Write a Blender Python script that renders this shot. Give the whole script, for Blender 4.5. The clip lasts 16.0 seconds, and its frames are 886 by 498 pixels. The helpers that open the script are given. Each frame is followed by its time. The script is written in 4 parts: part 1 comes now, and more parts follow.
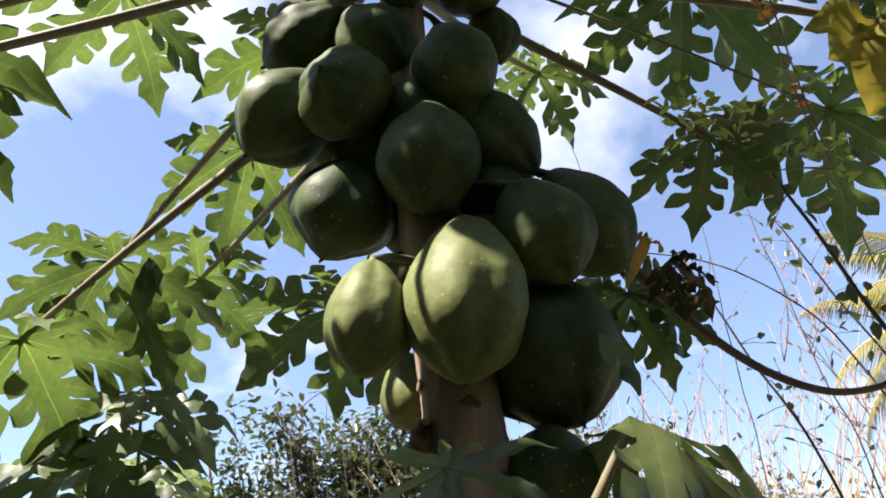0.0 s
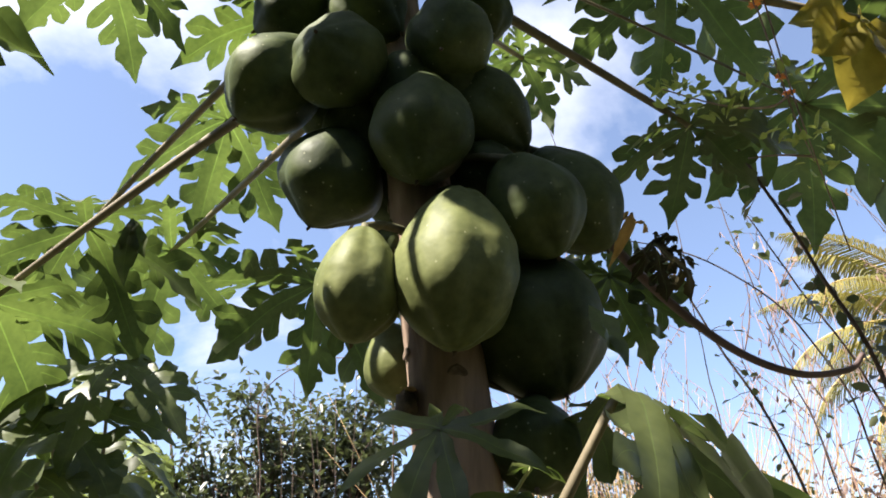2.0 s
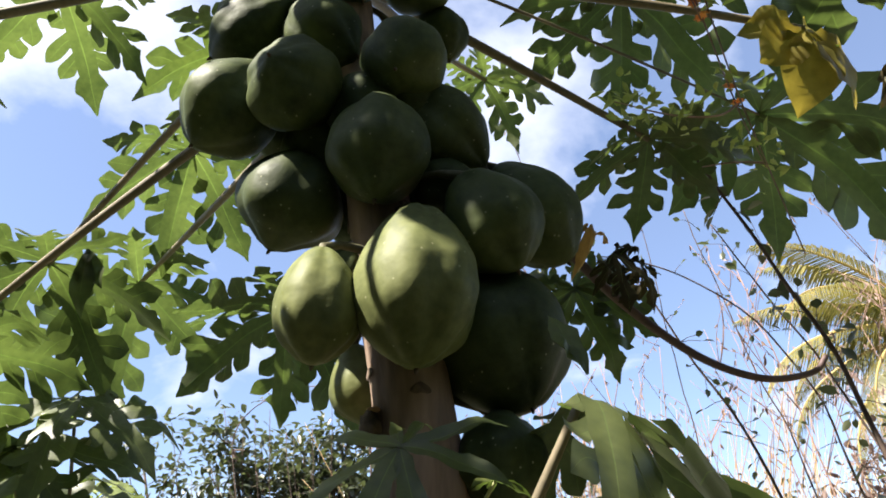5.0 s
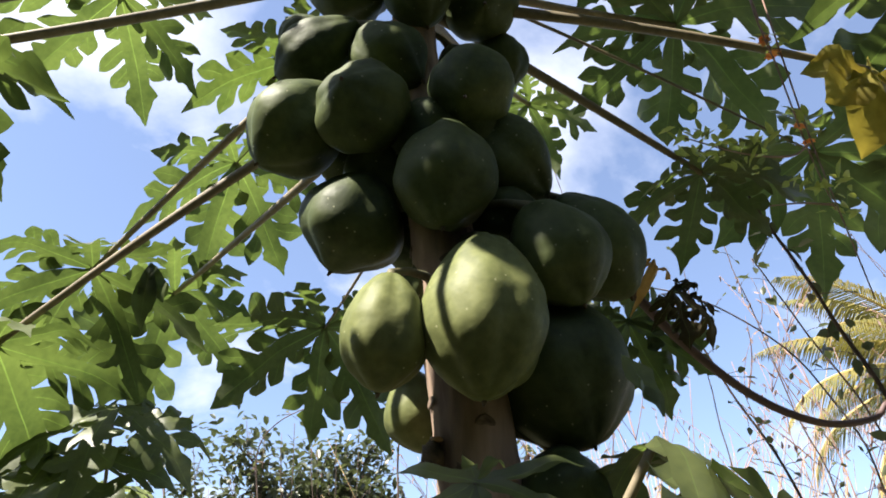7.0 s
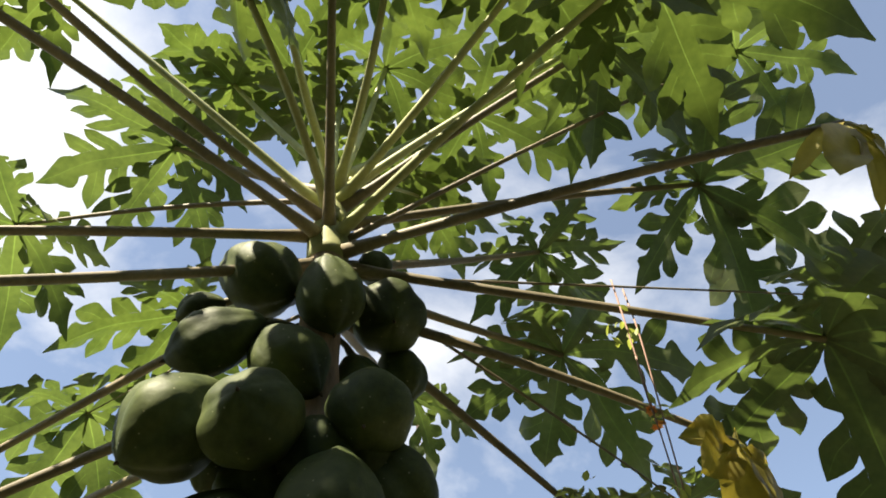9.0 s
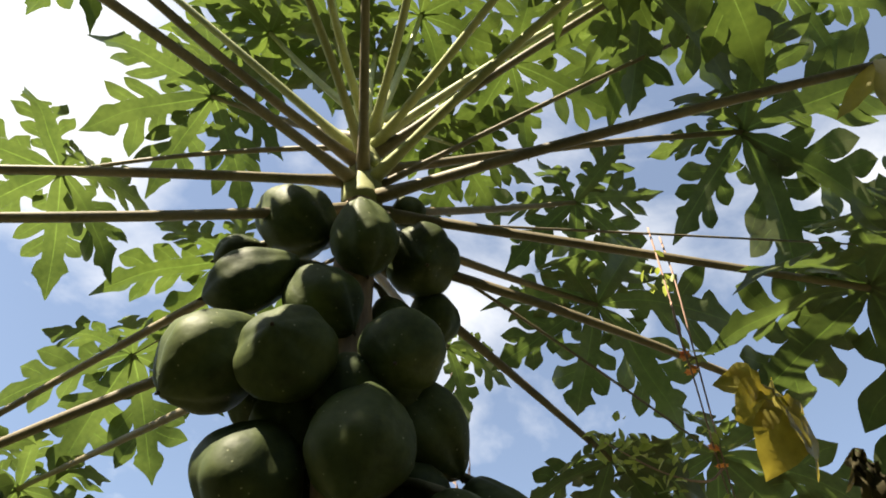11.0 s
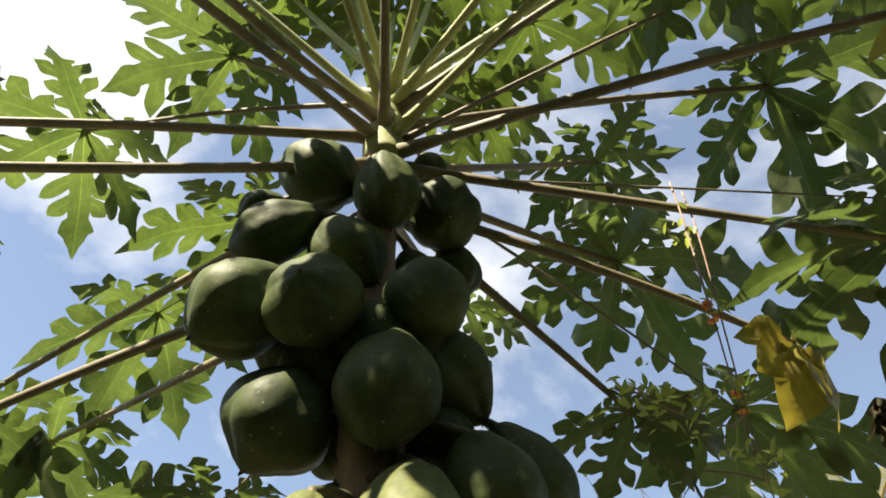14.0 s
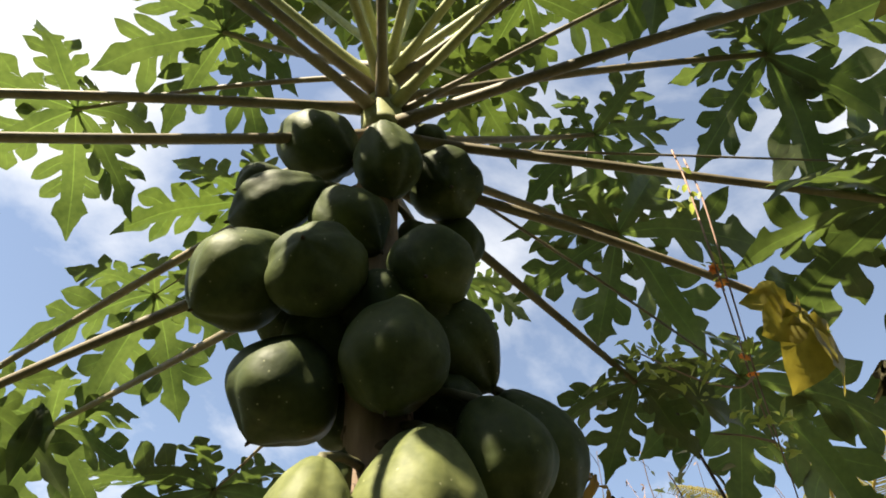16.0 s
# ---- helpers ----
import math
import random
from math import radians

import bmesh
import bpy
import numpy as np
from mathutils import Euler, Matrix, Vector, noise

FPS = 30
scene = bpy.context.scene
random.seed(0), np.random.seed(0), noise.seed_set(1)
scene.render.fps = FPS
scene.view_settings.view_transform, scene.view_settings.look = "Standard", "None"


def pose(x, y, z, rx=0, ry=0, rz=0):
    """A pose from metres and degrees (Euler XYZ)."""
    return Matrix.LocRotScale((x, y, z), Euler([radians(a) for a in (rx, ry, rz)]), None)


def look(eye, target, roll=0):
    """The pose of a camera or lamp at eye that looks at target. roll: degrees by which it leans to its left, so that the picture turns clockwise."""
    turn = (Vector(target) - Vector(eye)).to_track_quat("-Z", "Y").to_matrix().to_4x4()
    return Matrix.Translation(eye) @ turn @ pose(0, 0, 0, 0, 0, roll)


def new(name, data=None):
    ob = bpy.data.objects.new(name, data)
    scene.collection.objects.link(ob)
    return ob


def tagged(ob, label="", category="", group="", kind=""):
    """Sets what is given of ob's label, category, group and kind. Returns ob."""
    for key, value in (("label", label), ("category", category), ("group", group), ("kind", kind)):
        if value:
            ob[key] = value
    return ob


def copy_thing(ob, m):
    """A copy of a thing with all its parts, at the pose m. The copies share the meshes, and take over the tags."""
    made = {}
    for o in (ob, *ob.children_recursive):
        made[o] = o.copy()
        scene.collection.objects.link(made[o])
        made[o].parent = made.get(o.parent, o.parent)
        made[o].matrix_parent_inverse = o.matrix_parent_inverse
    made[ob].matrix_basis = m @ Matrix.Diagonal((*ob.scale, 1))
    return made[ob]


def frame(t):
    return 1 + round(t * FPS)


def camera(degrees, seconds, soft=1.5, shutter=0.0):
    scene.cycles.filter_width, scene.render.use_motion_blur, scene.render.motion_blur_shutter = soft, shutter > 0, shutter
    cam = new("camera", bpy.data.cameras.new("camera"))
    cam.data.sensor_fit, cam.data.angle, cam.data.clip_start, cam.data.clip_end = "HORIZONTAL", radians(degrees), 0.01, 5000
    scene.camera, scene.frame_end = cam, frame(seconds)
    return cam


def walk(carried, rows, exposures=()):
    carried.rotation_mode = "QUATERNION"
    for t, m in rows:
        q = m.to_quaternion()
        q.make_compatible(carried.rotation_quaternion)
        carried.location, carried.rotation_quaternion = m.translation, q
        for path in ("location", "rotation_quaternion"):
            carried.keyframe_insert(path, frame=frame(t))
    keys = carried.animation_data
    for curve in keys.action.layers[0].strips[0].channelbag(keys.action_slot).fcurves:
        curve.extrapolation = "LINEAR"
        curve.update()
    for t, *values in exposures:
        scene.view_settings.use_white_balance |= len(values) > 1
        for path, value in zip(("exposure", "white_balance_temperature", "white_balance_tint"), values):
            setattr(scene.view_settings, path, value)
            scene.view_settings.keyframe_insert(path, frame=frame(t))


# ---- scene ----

# ---------------------------------------------------------------- camera
cam = camera(64.96, 16.0, soft=1.8)
PATH = [
    (0, (0.000, 0.000, 1.500), (-0.278, 1.714, 2.492), -1.49),
    (0.5, (0.009, -0.004, 1.506), (-0.350, 1.684, 2.516), -3.19),
    (1, (-0.017, -0.005, 1.508), (-0.296, 1.689, 2.534), -3.56),
    (1.5, (-0.046, -0.010, 1.497), (-0.284, 1.694, 2.517), -1.54),
    (2, (-0.043, 0.004, 1.471), (-0.225, 1.747, 2.434), -0.91),
    (2.5, (-0.029, 0.021, 1.471), (-0.128, 1.776, 2.423), -3.58),
    (3, (-0.011, 0.034, 1.467), (-0.050, 1.798, 2.408), -4.65),
    (3.5, (-0.013, 0.035, 1.464), (-0.081, 1.794, 2.413), -4.15),
    (4, (-0.002, 0.013, 1.471), (-0.104, 1.727, 2.497), -4.65),
    (4.2, (0.000, 0.014, 1.464), (-0.113, 1.732, 2.481), -4.21),
    (6.3, (-0.056, 0.017, 1.457), (-0.183, 1.720, 2.499), -4.41),
    (6.5, (-0.062, 0.007, 1.467), (-0.226, 1.707, 2.508), -3.48),
    (7, (-0.098, 0.001, 1.483), (-0.248, 1.687, 2.548), -1.08),
    (7.5, (-0.127, -0.015, 1.506), (-0.133, 1.667, 2.587), -0.54),
    (7.7, (-0.087, -0.089, 1.559), (-0.113, 1.542, 2.716), 0.57),
    (8, (-0.140, -0.068, 1.563), (-0.019, 1.396, 2.919), -0.93),
    (8.5, (-0.154, -0.092, 1.594), (-0.019, 1.210, 3.107), 0.60),
    (8.7, (-0.152, -0.084, 1.615), (0.051, 1.124, 3.196), -1.57),
    (10.8, (-0.149, -0.045, 1.601), (-0.019, 1.254, 3.116), 2.10),
    (11, (-0.138, -0.042, 1.596), (-0.029, 1.271, 3.101), 2.59),
    (11.5, (-0.127, -0.029, 1.591), (-0.024, 1.296, 3.085), 1.26),
    (12, (-0.139, -0.003, 1.584), (-0.051, 1.328, 3.075), 3.44),
    (12.5, (-0.164, 0.026, 1.554), (-0.084, 1.371, 3.033), 3.78),
    (13, (-0.156, 0.015, 1.551), (-0.055, 1.336, 3.049), 2.59),
    (13.5, (-0.151, -0.004, 1.554), (-0.056, 1.331, 3.040), 2.77),
    (14, (-0.151, -0.016, 1.561), (-0.075, 1.361, 3.009), 3.61),
    (14.5, (-0.151, -0.008, 1.556), (-0.063, 1.375, 2.998), 3.16),
    (15, (-0.170, -0.019, 1.554), (-0.086, 1.354, 3.006), 2.13),
    (15.5, (-0.177, 0.011, 1.537), (-0.079, 1.409, 2.964), 2.00),
    (16, (-0.168, 0.025, 1.548), (-0.068, 1.427, 2.971), 1.99),
]
LIGHT = [(0.0, 2.02, 5950, 15), (7.4, 2.02, 5950, 15), (8.6, 1.91, 6650, 9), (16.0, 1.91, 6650, 9)]
walk(cam, [(t, look(eye, target, roll)) for t, eye, target, roll in PATH], LIGHT)

# ---------------------------------------------------------------- sky and sun
SUN_WAY = Vector((-0.50, -0.35, 0.79)).normalized()
world = bpy.data.worlds.new("sky")
scene.world = world
world.use_nodes = True
wn, wl = world.node_tree.nodes, world.node_tree.links
wn.clear()
sky = wn.new("ShaderNodeTexSky")
sky.sky_type, sky.sun_disc = "NISHITA", False
sky.sun_elevation = math.asin(SUN_WAY.z)
sky.sun_rotation = math.atan2(SUN_WAY.x, SUN_WAY.y)
sky.air_density, sky.dust_density, sky.ozone_density = 1.0, 0.7, 0.35
coord = wn.new("ShaderNodeTexCoord")
split = wn.new("ShaderNodeSeparateXYZ")
wl.new(coord.outputs["Generated"], split.inputs[0])


def wmath(op, a, b):
    n = wn.new("ShaderNodeMath")
    n.operation = op
    for i, v in enumerate((a, b)):
        if isinstance(v, (int, float)):
            n.inputs[i].default_value = v
        else:
            wl.new(v, n.inputs[i])
    return n.outputs[0]


high = wmath("ADD", wmath("MAXIMUM", split.outputs["Z"], 0.0), 0.16)
flat = wn.new("ShaderNodeCombineXYZ")
wl.new(wmath("DIVIDE", split.outputs["X"], high), flat.inputs[0])
wl.new(wmath("DIVIDE", split.outputs["Y"], high), flat.inputs[1])
cloud = wn.new("ShaderNodeTexNoise")
cloud.inputs["Scale"].default_value, cloud.inputs["Detail"].default_value = 1.5, 9.0
cloud.inputs["Roughness"].default_value, cloud.inputs["Distortion"].default_value = 0.56, 0.25
wl.new(flat.outputs[0], cloud.inputs["Vector"])
ramp = wn.new("ShaderNodeValToRGB")
ramp.color_ramp.elements[0].position, ramp.color_ramp.elements[1].position = 0.47, 0.64
ramp.color_ramp.elements[0].color = (0.10, 0.10, 0.10, 1)
bank = wn.new("ShaderNodeVectorMath")
bank.operation = "DOT_PRODUCT"
wl.new(coord.outputs["Generated"], bank.inputs[0])
bank.inputs[1].default_value = Vector((-0.49, 0.42, 0.765)).normalized()
near_bank = wn.new("ShaderNodeMapRange")
near_bank.inputs["From Min"].default_value, near_bank.inputs["From Max"].default_value, near_bank.inputs["To Max"].default_value = 0.966, 0.996, 0.19
wl.new(bank.outputs["Value"], near_bank.inputs["Value"])
thin_low = wn.new("ShaderNodeMapRange")
thin_low.inputs["From Min"].default_value, thin_low.inputs["From Max"].default_value = 0.12, 0.55
thin_low.inputs["To Min"].default_value, thin_low.inputs["To Max"].default_value = -0.17, 0.0
wl.new(split.outputs["Z"], thin_low.inputs["Value"])
wl.new(wmath("ADD", wmath("ADD", cloud.outputs["Fac"], near_bank.outputs[0]), thin_low.outputs[0]), ramp.inputs[0])
mix = wn.new("ShaderNodeMix")
mix.data_type = "RGBA"
wl.new(ramp.outputs["Color"], mix.inputs["Factor"])
wl.new(sky.outputs[0], mix.inputs["A"])
mix.inputs["B"].default_value = (5.3, 5.4, 5.6, 1)
back = wn.new("ShaderNodeBackground")
back.inputs["Strength"].default_value = 0.060
wl.new(mix.outputs["Result"], back.inputs["Color"])
wout = wn.new("ShaderNodeOutputWorld")
wl.new(back.outputs[0], wout.inputs["Surface"])

sun = new("sun", bpy.data.lights.new("sun", "SUN"))
sun.data.energy, sun.data.angle, sun.data.color = 5.0, radians(0.55), (1.0, 0.90, 0.70)
sun.matrix_world = look(SUN_WAY * 30, (0, 0, 0))


# ---------------------------------------------------------------- materials
def material(name, low, high, scale=8.0, fine=60.0, rough=0.6, bump=0.15, through_light=0.0, glow=None, gloss=0.5, vary=0.15, metal=0.0, spots=None, along=1.0):
    """Two tones mixed by noise at two sizes, a fine relief, a change from thing to thing, and light that passes thin leaves."""
    m = bpy.data.materials.new(name)
    m.use_nodes = True
    n, l = m.node_tree.nodes, m.node_tree.links
    n.clear()
    out = n.new("ShaderNodeOutputMaterial")
    p = n.new("ShaderNodeBsdfPrincipled")
    tc = n.new("ShaderNodeTexCoord")
    grain = tc.outputs["Object"]
    if along != 1.0:
        mp = n.new("ShaderNodeMapping")
        mp.inputs["Scale"].default_value = (1, 1, along)
        l.new(grain, mp.inputs["Vector"])
        grain = mp.outputs[0]
    big, small = n.new("ShaderNodeTexNoise"), n.new("ShaderNodeTexNoise")
    for t, s, d in ((big, scale, 4.0), (small, fine, 6.0)):
        t.inputs["Scale"].default_value, t.inputs["Detail"].default_value = s, d
        l.new(grain, t.inputs["Vector"])
    add = n.new("ShaderNodeMath")
    add.operation = "MULTIPLY_ADD"
    l.new(small.outputs["Fac"], add.inputs[0])
    add.inputs[1].default_value = 0.45
    l.new(big.outputs["Fac"], add.inputs[2])
    cr = n.new("ShaderNodeValToRGB")
    cr.color_ramp.elements[0].position, cr.color_ramp.elements[1].position = 0.5, 0.95
    cr.color_ramp.elements[0].color, cr.color_ramp.elements[1].color = (*low, 1), (*high, 1)
    l.new(add.outputs[0], cr.inputs[0])
    info = n.new("ShaderNodeObjectInfo")
    mr = n.new("ShaderNodeMapRange")
    mr.inputs["To Min"].default_value, mr.inputs["To Max"].default_value = 1 - vary, 1 + vary
    l.new(info.outputs["Random"], mr.inputs["Value"])
    hsv = n.new("ShaderNodeHueSaturation")
    l.new(mr.outputs[0], hsv.inputs["Value"])
    l.new(cr.outputs["Color"], hsv.inputs["Color"])
    colour = hsv.outputs[0]
    if spots:
        v = n.new("ShaderNodeTexVoronoi")
        v.inputs["Scale"].default_value = spots[0]
        l.new(tc.outputs["Object"], v.inputs["Vector"])
        sr = n.new("ShaderNodeValToRGB")
        sr.color_ramp.elements[0].position, sr.color_ramp.elements[1].position = spots[1], spots[1] * 1.7
        sr.color_ramp.elements[0].color, sr.color_ramp.elements[1].color = (0.8, 0.8, 0.8, 1), (0, 0, 0, 1)
        l.new(v.outputs["Distance"], sr.inputs[0])
        sm = n.new("ShaderNodeMix")
        sm.data_type = "RGBA"
        l.new(sr.outputs["Color"], sm.inputs["Factor"])
        l.new(colour, sm.inputs["A"])
        sm.inputs["B"].default_value = (*spots[2], 1)
        colour = sm.outputs["Result"]
    l.new(colour, p.inputs["Base Color"])
    p.inputs["Roughness"].default_value, p.inputs["Metallic"].default_value = rough, metal
    p.inputs["Specular IOR Level"].default_value = gloss
    bp = n.new("ShaderNodeBump")
    bp.inputs["Strength"].default_value, bp.inputs["Distance"].default_value = bump, 0.004
    l.new(add.outputs[0], bp.inputs["Height"])
    l.new(bp.outputs[0], p.inputs["Normal"])
    surface = p.outputs[0]
    if through_light:
        tr = n.new("ShaderNodeBsdfTranslucent")
        gm = n.new("ShaderNodeMix")
        gm.data_type, gm.blend_type = "RGBA", "MULTIPLY"
        gm.inputs["Factor"].default_value = 1.0
        l.new(colour, gm.inputs["A"])
        gm.inputs["B"].default_value = (*(glow or (2.2, 2.4, 1.0)), 1)
        l.new(gm.outputs["Result"], tr.inputs["Color"])
        ms = n.new("ShaderNodeMixShader")
        ms.inputs[0].default_value = through_light
        l.new(surface, ms.inputs[1])
        l.new(tr.outputs[0], ms.inputs[2])
        surface = ms.outputs[0]
    l.new(surface, out.inputs["Surface"])
    return m


SKIN = material("papaya_skin", (0.023, 0.034, 0.011), (0.077, 0.096, 0.033), 9, 60, 0.56, 0.55, gloss=0.20, vary=0.14, spots=(48, 0.06, (0.26, 0.27, 0.16)))
SKIN_PALE = material("papaya_skin_ripening", (0.054, 0.067, 0.022), (0.150, 0.164, 0.060), 7, 60, 0.56, 0.5, gloss=0.18, vary=0.05, spots=(48, 0.06, (0.28, 0.29, 0.16)))
STALK_FRUIT = material("fruit_stalk", (0.060, 0.062, 0.026), (0.13, 0.11, 0.05), 20, 120, 0.7, 0.3)
BARK = material("trunk_bark", (0.11, 0.074, 0.054), (0.40, 0.285, 0.205), 14, 70, 0.85, 0.9, vary=0.0, along=0.18)
WITHERED = material("withered_stub", (0.035, 0.025, 0.018), (0.12, 0.085, 0.05), 40, 120, 0.9, 0.6)
SCAR = material("leaf_scar", (0.07, 0.05, 0.036), (0.17, 0.12, 0.085), 30, 120, 0.9, 0.5)
LEAF_GREEN = material("leaf_green", (0.042, 0.056, 0.020), (0.094, 0.112, 0.038), 5, 60, 0.45, 0.25, 0.38, (1.35, 1.60, 0.95), 0.5)
LEAF_YOUNG = material("leaf_young", (0.055, 0.074, 0.019), (0.112, 0.134, 0.038), 5, 60, 0.45, 0.25, 0.37, (1.2, 1.42, 0.85), 0.5)
LEAF_YELLOW = material("leaf_yellowing", (0.150, 0.138, 0.034), (0.32, 0.27, 0.070), 7, 50, 0.5, 0.25, 0.36, (1.7, 1.6, 0.8), 0.4)
LEAF_DRY = material("leaf_dry", (0.28, 0.17, 0.06), (0.58, 0.40, 0.15), 12, 70, 0.8, 0.5, 0.3, (1.5, 1.3, 0.9), 0.2)
VEIN = material("leaf_vein", (0.075, 0.105, 0.032), (0.125, 0.16, 0.055), 10, 60, 0.5, 0.1, 0.45, (1.4, 1.6, 0.9))
PETIOLE = material("leaf_stalk", (0.100, 0.084, 0.052), (0.215, 0.178, 0.110), 6, 90, 0.6, 0.15, gloss=0.4)
PETIOLE_GREEN = material("leaf_stalk_green", (0.22, 0.24, 0.095), (0.36, 0.37, 0.17), 6, 90, 0.6, 0.12, gloss=0.4)
PETIOLE_DEAD = material("leaf_stalk_dead", (0.075, 0.045, 0.045), (0.15, 0.095, 0.085), 8, 90, 0.65, 0.3)
SHRUB_LEAF = material("shrub_leaf", (0.038, 0.050, 0.026), (0.095, 0.105, 0.055), 3, 40, 0.4, 0.1, 0.3, (1.6, 1.7, 1.1), 0.6)
TWIG = material("twig", (0.050, 0.034, 0.027), (0.115, 0.076, 0.058), 15, 90, 0.85, 0.3)
DRY = material("dry_weed", (0.16, 0.092, 0.070), (0.33, 0.21, 0.16), 12, 60, 0.8, 0.2)
POD = material("dry_pod", (0.11, 0.075, 0.062), (0.30, 0.215, 0.18), 20, 80, 0.8, 0.2, 0.25, (1.3, 1.2, 1.1))
STRAW = material("straw", (0.24, 0.15, 0.07), (0.52, 0.36, 0.18), 8, 50, 0.8, 0.2, 0.2, (1.2, 1.2, 1.0))
PALM = material("palm_leaflet", (0.075, 0.085, 0.026), (0.25, 0.205, 0.060), 2, 30, 0.45, 0.1, 0.3, (1.6, 1.6, 0.9))
PALM_RIB = material("palm_rib", (0.25, 0.18, 0.05), (0.46, 0.34, 0.11), 4, 40, 0.6, 0.1)
FLOWER = material("flower", (0.75, 0.23, 0.07), (0.95, 0.50, 0.12), 60, 200, 0.6, 0.1, 0.3, (1.2, 1.1, 1.0))
LIGHT_SHOOT = material("light_shoot", (0.20, 0.24, 0.06), (0.36, 0.40, 0.13), 20, 80, 0.5, 0.1, 0.4, (1.5, 1.5, 0.9), 0.4)
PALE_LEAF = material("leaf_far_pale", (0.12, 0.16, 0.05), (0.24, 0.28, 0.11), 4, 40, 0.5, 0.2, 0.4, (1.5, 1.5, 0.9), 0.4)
SOIL = material("soil", (0.045, 0.047, 0.024), (0.130, 0.122, 0.064), 0.6, 12, 0.95, 0.6, vary=0.0)
GRASS = material("grass", (0.07, 0.09, 0.025), (0.22, 0.20, 0.08), 1.5, 20, 0.8, 0.2, 0.2, (1.4, 1.4, 0.9))


# ---------------------------------------------------------------- mesh helpers
def link_mesh(name, bm, mats, parent=None, label="", smooth=True):
    me = bpy.data.meshes.new(name)
    bm.normal_update()
    bm.to_mesh(me)
    bm.free()
    for m in mats if isinstance(mats, (list, tuple)) else (mats,):
        me.materials.append(m)
    if smooth:
        me.polygons.foreach_set("use_smooth", [True] * len(me.polygons))
    ob = new(name, me)
    if parent:
        ob.parent = parent
    if label:
        tagged(ob, label)
    return ob


def part(name, bm, mats, parent, label=""):
    return link_mesh(name, bm, mats, parent, label)


def curve_points(a, b, sag, count=14, wave=0.0, seed=0):
    """Points from a to b that hang by sag metres in the middle."""
    rnd = random.Random(seed)
    side = (b - a).cross(Vector((0, 0, 1))).normalized() * rnd.uniform(-wave, wave)
    return [a.lerp(b, s) + Vector((0, 0, -1)) * sag * 4 * s * (1 - s) + side * math.sin(math.pi * s) for s in (i / (count - 1) for i in range(count))]


def tube(bm, pts, radii, sides=8, cap=True, slot=0):
    """A round bar through pts, its radius from point to point in radii."""
    rings = []
    ref = Vector((0.31, 0.17, 0.93)).normalized()
    for i, p in enumerate(pts):
        d = (pts[min(i + 1, len(pts) - 1)] - pts[max(i - 1, 0)]).normalized()
        u = d.cross(ref)
        if u.length < 0.05:
            u = d.cross(Vector((1, 0, 0)))
        u.normalize()
        v = d.cross(u)
        rings.append([bm.verts.new(p + (u * math.cos(k * math.tau / sides) + v * math.sin(k * math.tau / sides)) * radii[i]) for k in range(sides)])
    for r0, r1 in zip(rings, rings[1:]):
        for k in range(sides):
            bm.faces.new((r0[k], r0[(k + 1) % sides], r1[(k + 1) % sides], r1[k])).material_index = slot
    if cap:
        bm.faces.new(rings[0][::-1]).material_index = slot
        bm.faces.new(rings[-1]).material_index = slot
    return rings


def turn_to(x_way, up_way):
    """A turn whose x points along x_way and whose z is near up_way."""
    x = x_way.normalized()
    y = up_way.cross(x).normalized()
    z = x.cross(y)
    return Matrix((x, y, z)).transposed().to_4x4()


# ---------------------------------------------------------------- ground
def ground_sheet():
    bm = bmesh.new()
    rings = [0.0, 1.0, 2.0, 3.5, 5.5, 8, 12, 18, 30, 60, 150, 500, 1500, 4000]
    rows = []
    for r in rings:
        row = []
        for k in range(48):
            a = k * math.tau / 48
            x, y = r * math.cos(a), r * math.sin(a)
            h = 0.06 * noise.noise((x * 0.7, y * 0.7, 0.3)) * min(1, r / 2) + (0.4 * noise.noise((x * 0.05, y * 0.05, 2)) if r > 10 else 0)
            row.append(bm.verts.new((x, y + 0.8, h)))
        rows.append(row)
    for a, b in zip(rows[1:], rows[2:]):
        for k in range(48):
            bm.faces.new((a[k], b[k], b[(k + 1) % 48], a[(k + 1) % 48]))
    bm.faces.new(rows[1])
    bmesh.ops.delete(bm, geom=rows[0], context="VERTS")
    bmesh.ops.recalc_face_normals(bm, faces=bm.faces)
    return tagged(link_mesh("ground", bm, SOIL), "bare brown soil with thin dry grass", "ground", kind="structure")


ground_sheet()


def hedge():
    """Tall dark greenery, unseen, added behind the camera to cut the fill light."""
    bm = bmesh.new()
    rows = []
    n = 72
    for i in range(n + 1):
        way = 176 + 184 * i / n
        a = radians(way)
        tall = 4.3 + 0.5 * noise.noise((a * 2, 7, 1))
        row = []
        for j in range(16):
            z = tall * j / 15
            r = 3.3 + 0.5 * noise.noise((a * 3, z * 0.9, 4)) + 0.25 * noise.noise((a * 9, z * 3, 1)) + 0.06 * z
            row.append(bm.verts.new((r * math.cos(a) * 1.15, r * math.sin(a) + 0.5, z + 0.25 * noise.noise((a * 6, 3, z)))))
        rows.append(row)
    for p, q in zip(rows, rows[1:]):
        for j in range(15):
            bm.faces.new((p[j], q[j], q[j + 1], p[j + 1]))
    geo = bmesh.ops.extrude_face_region(bm, geom=list(bm.faces))
    for v in geo["geom"]:
        if isinstance(v, bmesh.types.BMVert):
            d = Vector((v.co.x, v.co.y - 0.5, 0)).normalized()
            v.co += d * 0.7
    bmesh.ops.recalc_face_normals(bm, faces=bm.faces)
    return tagged(link_mesh("wall_of_greenery", bm, SHRUB_LEAF), "tall dark green hedge added out of view to cut fill light", "hedge", kind="structure")


greenery = hedge()

